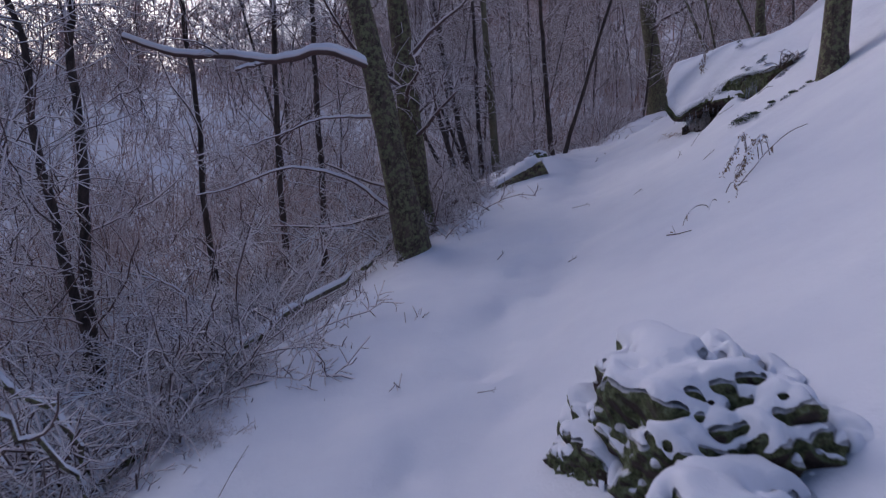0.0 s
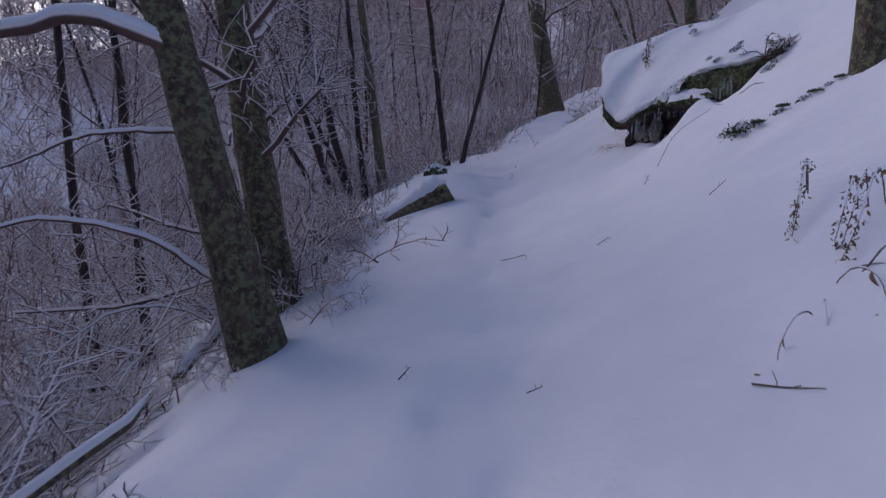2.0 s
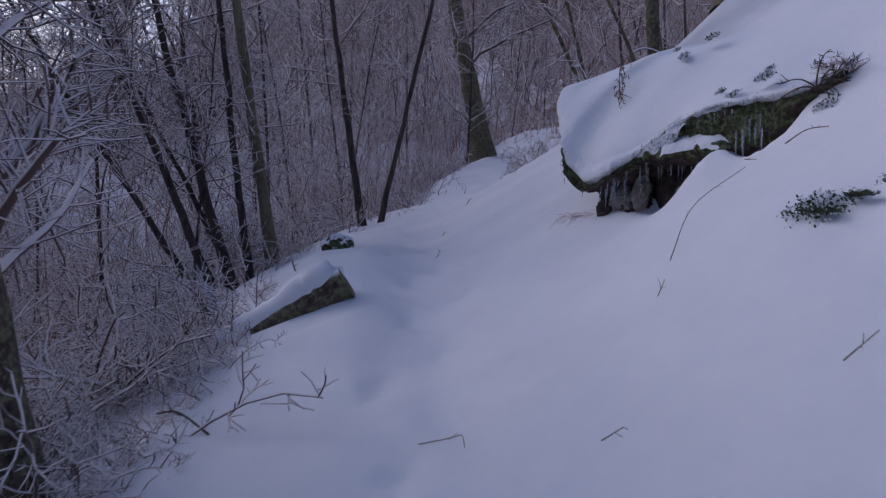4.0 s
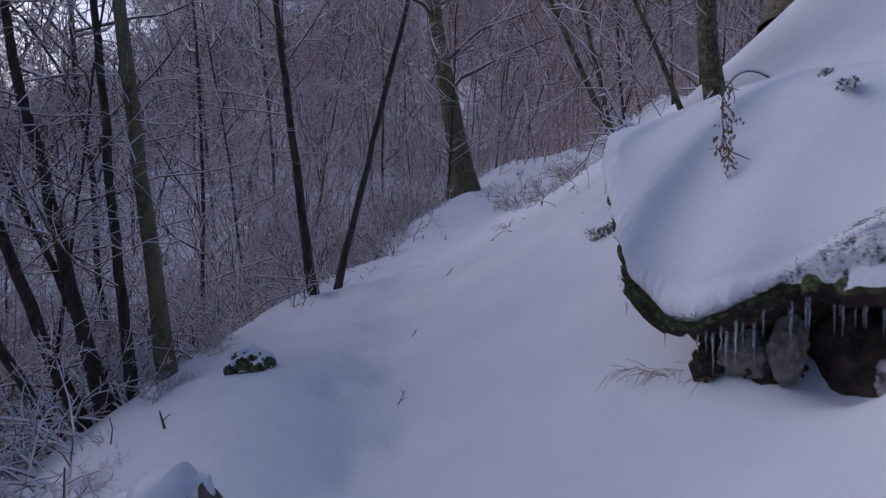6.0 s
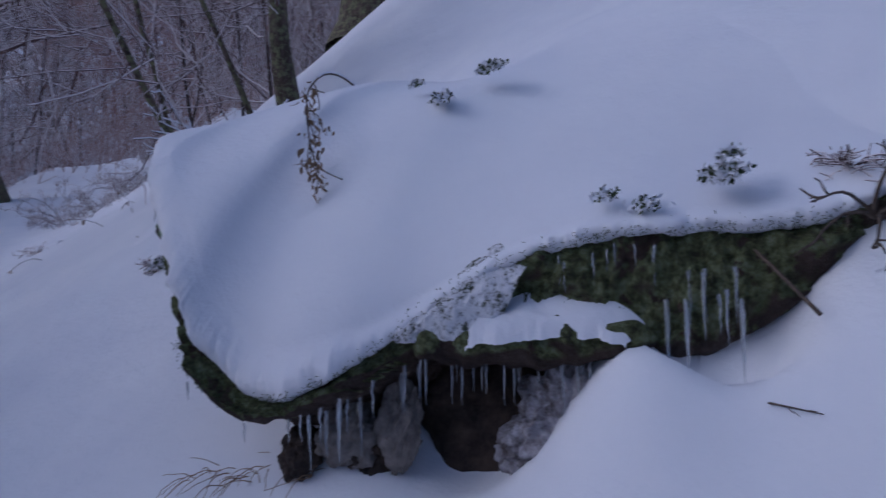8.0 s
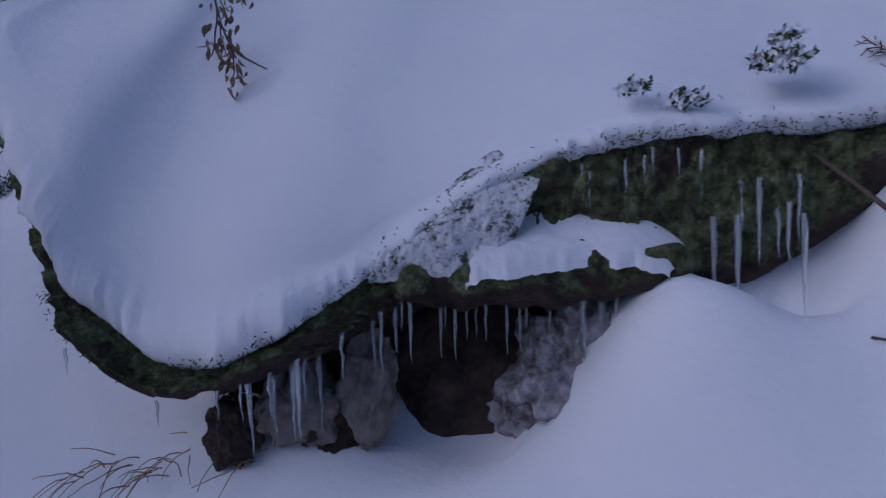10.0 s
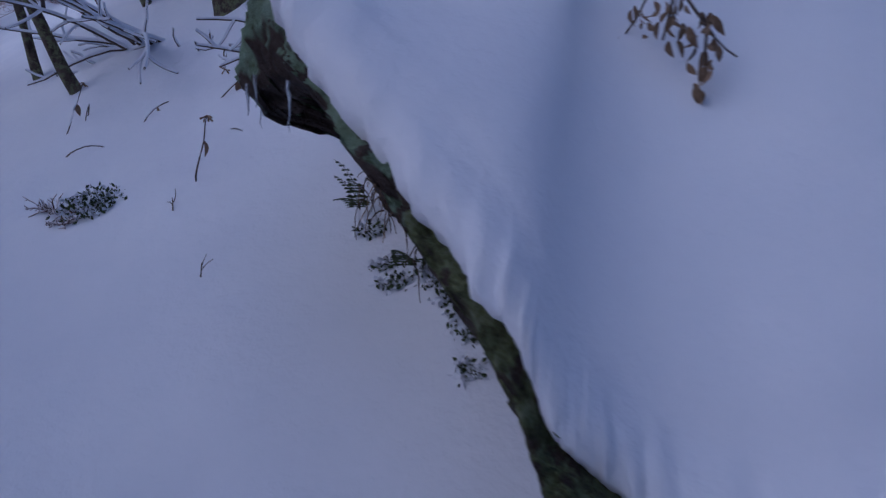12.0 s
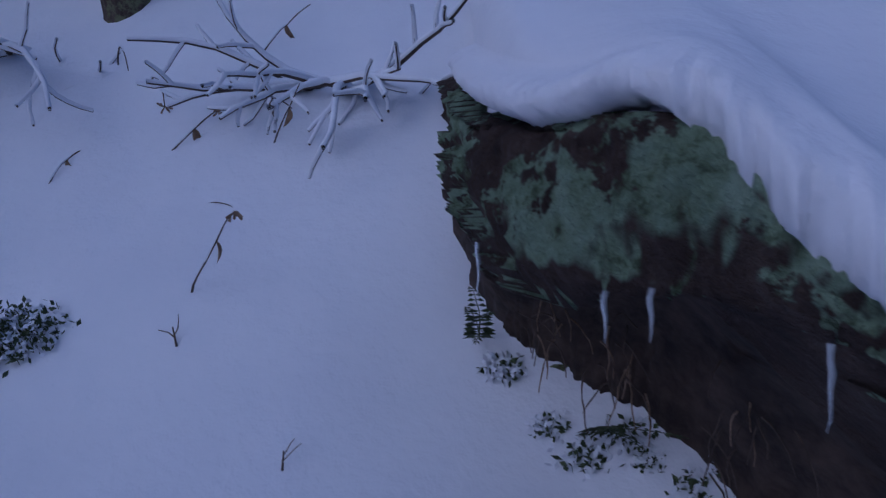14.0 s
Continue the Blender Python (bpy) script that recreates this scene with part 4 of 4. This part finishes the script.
def undergrowth():
    """Brown saplings and brush that cover the floor of the woods."""
    rng = np.random.default_rng(15)
    st = []
    while len(st) < 30000:
        d = 5 + 50 * rng.random() ** 1.3
        a = radians(rng.uniform(-32, 62))
        x, y = -d * math.sin(a), d * math.cos(a) + 1
        u = x - float(np.interp(y, TRAIL_Y, TRAIL_X))
        if u > -2.6 and y < 24 or (u > -4 and y < 9):
            continue
        z = ground_at(x, y)
        for _ in range(4):
            q = (x + rng.normal(0, 0.4), y + rng.normal(0, 0.4), z - 0.15)
            line = strand(rng, q, (rng.normal(0, 0.45), rng.normal(0, 0.45), 1), rng.uniform(0.8, 2.6), 0.004 + 0.0004 * d, 0.002 + 0.0002 * d, 3, 0.2, 0.2)
            st.append((*line, 3))
            st += [(*t, 3) for t in offshoots(rng, line, 5, 0.2, 1, 0.6, 0.003 + 0.0003 * d, 0.002 + 0.0002 * d, 1, 1.0, 0.1, 0.2)]
    tagged(new("undergrowth", tube_mesh("undergrowth", st, BRUSH)), "brown frosted saplings and brush on the woodland floor", "brush", kind="stuff")


undergrowth()

# ---- small plants and litter ----
def leaf_mesh(rng, length, width, material, curl=0.5):
    """A small curled leaf, a bent blade of eight faces."""
    v, f = [], []
    n = 5
    for i in range(n):
        t = i / (n - 1)
        w = width * math.sin(math.pi * (0.08 + 0.9 * t)) * 0.5
        z = -curl * length * t * t
        for s in (-1, 0, 1):
            v.append((s * w, length * t, z + abs(s) * w * 0.5))
    for i in range(n - 1):
        for j in range(2):
            a = i * 3 + j
            f.append((a, a + 1, a + 4, a + 3))
    return mesh_from("leaf", v, f, material)


def strands_part(name, strands, material, parent, label=""):
    return part(name, tube_mesh(name, strands, material), parent, label)


def through_points(points, n=14):
    return rounded([(*p, 0) for p in points], n)[:, :3]


LEAVES = [leaf_mesh(np.random.default_rng(k), 0.045, 0.022, DRY_LEAF, 0.3 + 0.2 * k) for k in range(4)]


def drooping_sapling():
    """Bent sapling whose withered leaves hang over the slab's snow."""
    rng = np.random.default_rng(31)
    ob = thing("sapling", "bent sapling with withered brown leaves drooping over the snow", "plant")
    line = through_points([(3.40, 8.86, 3.38), (3.18, 8.78, 3.50), (3.00, 8.72, 3.50), (2.85, 8.64, 3.40), (2.73, 8.51, 3.27), (2.70, 8.45, 3.14), (2.69, 8.40, 3.05)], 22)
    line = line + np.array([-0.03, 0, 0.03]) * np.linspace(0, 1, 22)[:, None]
    sides = offshoots(rng, (line, None), 9, 0.45, 1.0, 0.16, 0.0025, 0.0015, 4, 0.7, -0.9, 0.2)
    strands_part("stem", [(line, np.linspace(0.0045, 0.002, 22), 6)], STALK, ob)
    for s in sides:
        strands_part("twig", [(*s, 4)], STALK, ob)
    strands_part("stem_snow", [(line[:10] + np.array([0, 0, 0.006]), np.linspace(0.008, 0.004, 10), 6)], SNOW, ob)
    for k in range(120):
        src = line if k % 3 == 0 else sides[k % len(sides)][0]
        i = rng.integers(len(src) // 2, len(src))
        leaf = part("leaf", LEAVES[k % 4], ob)
        leaf.location = tuple(src[i] + rng.normal(0, 0.012, 3))
        leaf.rotation_euler = (rng.uniform(-2.2, -1.0), rng.uniform(-0.6, 0.6), rng.uniform(0, 6.28))
        leaf.scale = (rng.uniform(0.3, 0.6),) * 3


drooping_sapling()


def moss_tuft(loc, size, seed, snowy=True):
    rng = np.random.default_rng(seed)
    ob = thing("moss_tuft", "dark green tuft of moss and heather poking through snow", "plant", loc, group="tufts in the snow")
    st = []
    for _ in range(120):
        a = rng.uniform(0, 6.28)
        st.append((*strand(rng, (rng.normal(0, size * 0.3), rng.normal(0, size * 0.7), -0.015), (math.cos(a), math.sin(a) - 0.2, 1.4), size * rng.uniform(0.25, 0.6), 0.004, 0.002, 3, -0.6, 0.3), 3))
    strands_part("tuft", st, MOSS, ob)["kind"] = "stuff"
    return ob


for k, (x, y, z, s) in enumerate([(2.42, 6.38, 2.24, 0.10), (2.50, 6.30, 2.30, 0.08), (2.62, 6.22, 2.40, 0.07), (2.74, 6.10, 2.48, 0.07), (2.84, 6.02, 2.56, 0.06)]):
    moss_tuft((x, y, z - 0.01), s * 0.5, 307 + k)


def dead_stalk(name, label, base, way, length, seed, droop=-1.5, heads=6, leaf=True, r=0.003, head=0.022):
    """A withered stalk that arches over and ends in a dry seed head."""
    rng = np.random.default_rng(seed)
    ob = thing(name, label, "plant", base, group="withered stalks in the snow")
    line = strand(rng, (0, 0, -0.04), way, length, r, r * 0.5, 11, droop, 0.08)
    strands_part("stalk", [(*line, 4)], STALK, ob)
    tip = line[0][-1]
    st = []
    for _ in range(heads):
        d = rng.normal(0, 1, 3)
        d[2] = -abs(d[2])
        st.append((*strand(rng, tip, d, head, 0.0012, 0.003, 3, 0, 0.2), 4))
    if st:
        strands_part("seed_head", st, DRY_LEAF, ob, "dry brown seed head")["kind"] = "stuff"
    if leaf:
        lf = part("leaf", LEAVES[seed % 4], ob, "withered brown leaf")
        lf.location = tuple(line[0][7])
        lf.rotation_euler = (-1.4, 0.2, rng.uniform(0, 6))
    snow = line[0][3:9] + np.array([0, 0, 0.003])
    strands_part("stalk_snow", [(snow, np.array([0.001, 0.003, 0.0035, 0.003, 0.0025, 0.001]), 5)], SNOW, ob)
    return ob


STALKS = [(3.25, 9.86, 0.30), (3.30, 9.80, 0.22), (3.40, 10.20, 0.26), (3.52, 10.40, 0.24), (3.70, 10.55, 0.2), (3.85, 10.6, 0.25), (3.60, 10.1, 0.22), (3.72, 9.95, 0.25), (3.50, 9.75, 0.18), (3.62, 9.80, 0.24),
          (3.85, 10.25, 0.25), (3.95, 10.4, 0.25), (3.47, 10.73, 0.3), (3.2, 10.5, 0.28), (3.35, 10.6, 0.3), (3.9, 9.95, 0.3), (4.0, 10.1, 0.25), (3.45, 9.95, 0.2), (3.1, 10.35, 0.16), (3.6, 10.75, 0.25)]
for k, (x, y, ln) in enumerate(STALKS):
    a = radians(200 + 137 * k % 150)
    dead_stalk("dead_stalk", "withered arching flower stalk standing in the snow", on(x, y), (math.cos(a) * 0.5, math.sin(a) * 0.6, 1), ln, 400 + k, droop=-2.6 if k % 3 else -0.6, heads=7 if k % 2 == 0 else 0, leaf=k % 3 == 0)


def frosted_clump(base, size, seed):
    rng = np.random.default_rng(seed)
    ob = thing("heather_clump", "small frosted clump of dry heather in the snow", "plant", base)
    for _ in range(16):
        a = rng.uniform(0, 6.28)
        line = strand(rng, (0, 0, -0.01), (math.cos(a), math.sin(a), 0.9), size * rng.uniform(0.6, 1), 0.003, 0.002, 4, -0.8, 0.2)
        st = [(*line, 4)] + [(*q, 3) for q in offshoots(rng, line, 7, 0.2, 1, size * 0.3, 0.0022, 0.0015, 2, 0.9)]
        strands_part("sprig", st, TWIG, ob)["kind"] = "stuff"
    return ob


frosted_clump(on(3.10, 10.25), 0.08, 502)
frosted_clump(on(3.16, 7.15, 0.06), 0.13, 503)
frosted_clump(on(3.18, 7.04, 0.02), 0.16, 504)
frosted_clump(on(3.6, 13.3), 0.22, 505)
frosted_clump(on(3.14, 10.35), 0.12, 506)


def snowy_bush(base, seed, reach=0.7):
    """Bare bush of stiff branches, each under a ridge of snow."""
    rng = np.random.default_rng(seed)
    ob = thing("snowy_bush", "bare bush with stiff branches under ridges of snow", "bush", base)
    for k in range(13):
        a = radians(95 + 14 * k) + rng.normal(0, 0.2)
        line = strand(rng, (rng.normal(0, 0.04), rng.normal(0, 0.06), -0.05), (math.cos(a), math.sin(a), rng.uniform(-0.1, 0.35)), reach * rng.uniform(0.6, 1.1), 0.009, 0.004, 7, -0.15, 0.12)
        st, sn = [(*line, 5)], [snow_strip(line, 6, 0.9, 1.45)]
        for q in offshoots(rng, line, 4, 0.35, 1, reach * 0.3, 0.0045, 0.003, 4, 0.8, 0.2, 0.15):
            st.append((*q, 4))
            sn.append(snow_strip(q, 5, 1.0, 1.7))
        b = strands_part("branch", st, STALK, ob)
        strands_part("branch_snow", sn, SNOW, b, "ridge of snow")
    return ob


snowy_bush(on(3.78, 9.66, 0.03), 601, 0.5)
snowy_bush(on(4.1, 10.9), 602, 0.8)


def grass_tuft(base, seed, way, n=26, length=0.22):
    rng = np.random.default_rng(seed)
    ob = thing("grass_tuft", "withered brown grass lying in thin snow under the slab", "grass", base)
    for _ in range(n):
        d = np.array(way) + rng.normal(0, 0.3, 3)
        d[2] = abs(d[2]) * 0.6
        line = strand(rng, (rng.normal(0, 0.07), rng.normal(0, 0.07), 0.0), d, length * rng.uniform(0.3, 0.7), 0.0016, 0.0007, 6, -1.4, 0.2)
        strands_part("blade", [(*line, 3)], DRY_LEAF, ob)


grass_tuft(on(2.46, 8.50), 701, (-0.5, 0.5, 0.25))
grass_tuft(on(2.52, 8.36), 702, (-0.6, 0.2, 0.2), 18)


def fern(base, seed, way, length=0.16):
    """A fern frond with paired leaflets."""
    rng = np.random.default_rng(seed)
    ob = thing("fern", "small dark green fern at the foot of the slab", "fern", base)
    for k in range(4):
        d = np.array(way) + rng.normal(0, 0.4, 3)
        line = strand(rng, (0, 0, 0), d, length * rng.uniform(0.7, 1.1), 0.0015, 0.0006, 10, -1.0, 0.05)
        v, f = [], []
        pts = line[0]
        for i in range(1, 10):
            t = pts[i] - pts[i - 1]
            t /= np.linalg.norm(t)
            side = np.cross(t, (0, 0, 1))
            side /= np.linalg.norm(side) + 1e-6
            w = length * 0.22 * (1 - i / 11)
            for s in (-1, 1):
                b = len(v)
                v += [pts[i], pts[i] + s * side * w * 0.6 + t * 0.006, pts[i] + s * side * w + t * 0.004 - np.array([0, 0, 0.004]), pts[i] + s * side * w * 0.6 - t * 0.004]
                f.append((b, b + 1, b + 2, b + 3))
        fr = strands_part("frond", [(*line, 3)], MOSS, ob)
        part("frond_blade", mesh_from("frond_blade", v, f, MOSS), fr, kind="stuff")


fern(on(3.16, 9.24, 0.02), 801, (-0.6, 0.1, 0.5))
fern(on(3.02, 9.05, 0.02), 802, (-0.7, 0.0, 0.5))
stone("slab_footing", "dark ribbed rock below the slab's end", (3.26, 9.02, 2.74), (0.12, 0.25, 0.10), 12, (0, -20, 10), 2, 0, detail=5, rough_amount=0.5)


def twig_on_snow(points, r, seed):
    rng = np.random.default_rng(seed)
    ob = thing("fallen_twig", "thin dark twig lying on the snow", "twig", group="twigs on the snow")
    pts = [(x, y, ground_at(x, y) + dz) for x, y, dz in points]
    line = through_points(pts, 10)
    strands_part("stem", [(line, np.linspace(r, r * 0.5, 10), 4)], STALK, ob)
    for q in offshoots(rng, (line, None), 2, 0.3, 0.9, 0.06, r * 0.6, r * 0.3, 3, 0.8, 0.1):
        strands_part("side_shoot", [(*q, 3)], STALK, ob)


TWIGS = [([(0.98, 6.78, 0.01), (1.09, 6.72, 0.015), (1.13, 6.70, 0.02), (1.12, 6.62, 0.01)], 0.004), ([(2.18, 7.0, 0.0), (2.36, 7.1, 0.10), (2.58, 7.02, 0.10)], 0.004), ([(1.90, 5.74, 0.01), (1.97, 5.70, 0.05)], 0.004),
         ([(1.19, 4.14, 0.015), (1.23, 4.04, 0.006), (1.27, 3.93, 0.02)], 0.006), ([(0.20, 5.38, 0.0), (0.25, 5.34, 0.07)], 0.006), ([(0.72, 4.98, 0.01), (0.77, 4.92, 0.03)], 0.005), ([(0.06, 3.02, 0.01), (0.15, 3.02, 0.01)], 0.003),
         ([(-0.93, 2.42, 0.0), (-0.91, 2.52, 0.06), (-0.88, 2.6, 0.11)], 0.003), ([(2.82, 7.05, 0.01), (2.86, 6.96, 0.03), (2.88, 6.85, 0.02)], 0.006), ([(2.75, 7.25, 0.01), (2.75, 7.16, 0.01)], 0.004),
         ([(2.93, 9.56, 0.0), (2.93, 9.555, 0.035)], 0.004), ([(3.12, 9.83, 0.0), (3.13, 9.84, 0.03)], 0.005), ([(2.62, 12.27, 0.0), (2.7, 12.3, 0.04)], 0.008), ([(2.01, 10.95, 0.0), (2.06, 10.97, 0.02)], 0.006),
         ([(1.66, 9.6, 0.0), (1.70, 9.62, 0.05)], 0.006), ([(0.53, 9.83, 0), (0.5, 9.85, 0.1)], 0.012), ([(0.15, 7.37, 0.0), (0.0, 7.5, 0.07), (-0.1, 7.52, 0.1)], 0.012), ([(2.0, 6.8, 0.0), (2.02, 6.78, 0.06)], 0.004),
         ([(2.63, 8.19, 0.01), (2.66, 8.13, 0.02)], 0.006), ([(1.45, 6.2, 0.0), (1.5, 6.15, 0.03)], 0.004)]
for k, (p, r) in enumerate(TWIGS):
    twig_on_snow(p, r * 0.6, 900 + k)

# withered fern and leafy stalk on the slope
dead_stalk("dead_stalk", "arching stalk with a withered brown leaf", (1.62, 4.32, ground_at(1.62, 4.32)), (0.5, -0.1, 1), 0.62, 950, -1.4, 0, True, 0.0035)
for k in range(5):
    dead_stalk("dead_fern", "withered brown fern hanging in the snow", on(1.5 + 0.05 * k, 4.3 + 0.03 * k), (-0.5 + 0.2 * k, -0.5, 1), 0.36, 960 + k, -3.0, 12, True, 0.003, 0.07)


def fallen_limb(points, r, label, snow=True):
    ob = thing("fallen_limb", label, "branch")
    pts = [(x, y, ground_at(x, y) + dz) for x, y, dz in points]
    line = through_points(pts, 16)
    rng = np.random.default_rng(int(abs(points[0][0] * 1000)))
    line = line + rng.normal(0, 0.017, line.shape)
    rad = np.linspace(r, r * 0.6, 16) * rng.uniform(0.8, 1.2, 16)
    rad[0] = rad[-1] = 0.002
    strands_part("stem", [(line, rad, 9)], BARK, ob)
    for q in offshoots(rng, (line, rad), 7, 0.1, 1, 0.5, 0.008, 0.004, 4, 0.9, 0.3, 0.2):
        st = [(*q, 4)] + [(*t, 3) for t in offshoots(rng, q, 8, 0.1, 1, 0.2, 0.005, 0.003, 2, 0.9)]
        strands_part("twig", st, TWIG, ob)["kind"] = "stuff"
    strands_part("snow_ridge", [(line + np.array([0, 0, 0.75 * r]), rad * 0.92, 9)], SNOW, ob, "ridge of snow along the limb")


fallen_limb([(-1.85, 2.8, -0.02), (-1.76, 3.1, 0.07), (-1.58, 3.9, 0.12), (-1.40, 4.9, 0.15), (-1.08, 6.0, 0.14)], 0.042, "fallen snow-covered limb along the bank")
fallen_limb([(-1.1, 6.4, 0.1), (-0.9, 7.0, 0.2), (-0.75, 7.6, 0.25)], 0.045, "fallen snow-covered limb behind the trees")
for pts, r in (([(-2.6, 2.2, 0.95), (-2.2, 2.35, 0.75), (-1.85, 2.47, 0.54), (-1.72, 2.62, 0.36), (-1.62, 2.75, 0.0)], 0.02), ([(-2.3, 2.0, 0.8), (-1.9, 2.1, 0.62), (-1.66, 2.2, 0.48), (-1.55, 2.35, 0.30), (-1.5, 2.5, 0.0)], 0.015)):
    fallen_limb([(x, y, z - ground_at(x, y)) for x, y, z in pts], r, "bent dark limb under snow on the bank")


def leafy_clump(base, size, seed):
    """Low evergreen clump with small dark leaves and snow on them."""
    rng = np.random.default_rng(seed)
    ob = thing("heather_clump", "low evergreen clump with dark leaves under snow", "plant", base)
    v, f, sv, sf = [], [], [], []
    for _ in range(900 if size > 0.1 else 420 if size > 0.05 else 150):
        p = rng.normal(0, 1, 3)
        p = p / np.linalg.norm(p) * size * rng.uniform(0.5, 1.0) * np.array([0.8, 1.3, 0.55]) * (0.75 + 0.25 * math.sin(7 * p[1] + seed))
        p[2] = abs(p[2]) * 0.9 + p[0] * 0.6
        a, b = rng.normal(0, 1, 3), rng.normal(0, 1, 3)
        a /= np.linalg.norm(a)
        b = np.cross(a, b)
        b /= np.linalg.norm(b)
        ln, w = rng.uniform(0.012, 0.022) * min(1, size / 0.06 + 0.2), 0.005 * min(1, size / 0.06 + 0.2)
        vv, ff = (sv, sf) if rng.random() < (0.42 if size > 0.1 else 0.62) else (v, f)
        k = len(vv)
        vv += [p, p + a * ln * 0.5 + b * w, p + a * ln, p + a * ln * 0.5 - b * w]
        ff.append((k, k + 1, k + 2, k + 3))
    part("foliage", mesh_from("foliage", v, f, MOSS), ob, kind="stuff")
    part("snow_dust", mesh_from("snow_dust", sv, sf, SNOW), ob, "snow caught on the leaves", kind="stuff")


for k, (x, y, s) in enumerate([(2.47, 6.46, 0.15), (2.56, 6.36, 0.07), (2.64, 6.28, 0.08), (2.72, 6.16, 0.08), (2.82, 6.08, 0.06), (3.02, 7.02, 0.09)]):
    leafy_clump(on(x, y, -0.01), s * (1 if k == 0 else 0.7), 980 + k)
for k, (x, y, z) in enumerate([(3.06, 8.37, 3.41), (3.01, 8.22, 3.32), (3.17, 8.14, 3.44), (2.86, 7.61, 2.95), (2.88, 7.52, 2.92), (2.95, 7.37, 2.98), (2.98, 7.36, 3.03), (3.04, 8.25, 3.34)]):
    leafy_clump((x, y, z), 0.034 + 0.010 * (k % 3), 1100 + k)


leafy_clump(on(3.14, 10.19, 0.01), 0.11, 1150)


def root_tuft(loc, seed):
    """Thin dry roots that hang out under the slab."""
    rng = np.random.default_rng(seed)
    ob = thing("root_tuft", "thin dry roots hanging under the rock slab", "plant", loc)
    for _ in range(16):
        d = np.array([rng.normal(-0.3, 0.4), rng.normal(0, 0.5), rng.uniform(-0.6, 0.3)])
        line = strand(rng, rng.normal(0, 0.03, 3), d, rng.uniform(0.04, 0.10), 0.0016, 0.0008, 6, -2.4, 0.18)
        strands_part("root", [(*line, 4)], DRY_LEAF if rng.random() < 0.3 else STALK, ob)


root_tuft((2.90, 9.02, 2.90), 1401)
root_tuft((2.82, 8.88, 2.84), 1402)
root_tuft((3.0, 9.10, 2.93), 1403)


def nose_bush():
    """Dark bare bush at the slab's upper end."""
    rng = np.random.default_rng(991)
    ob = thing("bare_bush", "small dark bush of bent bare twigs beside the slab", "bush", (3.04, 7.10, 2.90))
    for k in range(11):
        a = rng.uniform(2.4, 5.6)
        line = strand(rng, (0, 0, -0.03), (math.cos(a) * 0.8, math.sin(a) * 1.2, rng.uniform(0.2, 1.2)), rng.uniform(0.10, 0.22), 0.005, 0.002, 7, -0.9, 0.2)
        st = [(*line, 5)] + [(*q, 4) for q in offshoots(rng, line, 4, 0.3, 1, 0.07, 0.003, 0.0015, 4, 0.8, -0.3, 0.2)]
        strands_part("branch", st, STALK, ob)
    strands_part("leaning_stick", [(through_points([(-0.16, 0.08, -0.22), (-0.10, 0.18, -0.12), (-0.03, 0.28, -0.03)], 8), np.linspace(0.005, 0.004, 8), 6)], STALK, ob)


nose_bush()
for k in range(10):
    x, y = 3.4 + 0.35 * math.sin(k * 2.3) + 0.05 * k, 11.0 + 0.28 * k
    dead_stalk("dead_stalk", "withered stalk poking from the snow beside the trail", on(x, y), (math.sin(k), math.cos(k * 1.7), 1), 0.3, 1000 + k, -1.2, 4, k % 2 == 0)

for k, (x, y) in enumerate([(2.98, 8.96), (2.93, 8.90), (2.88, 8.84), (2.95, 8.85), (3.05, 9.12), (3.13, 9.20), (2.86, 8.74), (2.78, 8.80), (3.0, 9.06), (2.84, 8.82), (2.80, 8.70), (3.02, 8.98)]):
    leafy_clump(on(x, y, 0.0), 0.03 + 0.01 * (k % 3), 1200 + k)


def withered_fern(root, tip, seed):
    """Bent frond with dry leaflets under a little snow, hanging down the slope."""
    rng = np.random.default_rng(seed)
    ob = thing("withered_fern", "withered brown fern frond bent over the snow slope", "plant")
    (x0, y0), (x1, y1) = root, tip
    line = through_points([(x0, y0, ground_at(x0, y0) - 0.02), (x0 * 0.7 + x1 * 0.3, y0 * 0.7 + y1 * 0.3, ground_at(x0, y0) + 0.12),
                           (x0 * 0.3 + x1 * 0.7, y0 * 0.3 + y1 * 0.7, ground_at(x1, y1) + 0.15), (x1, y1, ground_at(x1, y1) + 0.03)], 18)
    strands_part("stem", [(line, np.linspace(0.003, 0.0015, 18), 5)], STALK, ob)
    strands_part("stem_snow", [(line[3:12] + np.array([0, 0, 0.004]), np.full(9, 0.0045), 5)], SNOW, ob)
    for k in range(46):
        i = rng.integers(4, 18)
        leaf = part("leaf", LEAVES[k % 4], ob)
        leaf.location = tuple(line[i] + rng.normal(0, 0.012, 3))
        leaf.rotation_euler = (rng.uniform(-2.2, -1.0), rng.uniform(-0.6, 0.6), rng.uniform(0, 6.28))
        leaf.scale = (rng.uniform(0.25, 0.5),) * 3


for k, (root, tip) in enumerate([((2.0, 5.08), (1.76, 4.82)), ((1.98, 5.04), (1.72, 4.76)), ((1.93, 4.62), (1.70, 4.46)), ((1.95, 4.56), (1.66, 4.40)), ((1.92, 4.66), (1.72, 4.52))]):
    withered_fern(root, tip, 1300 + k)
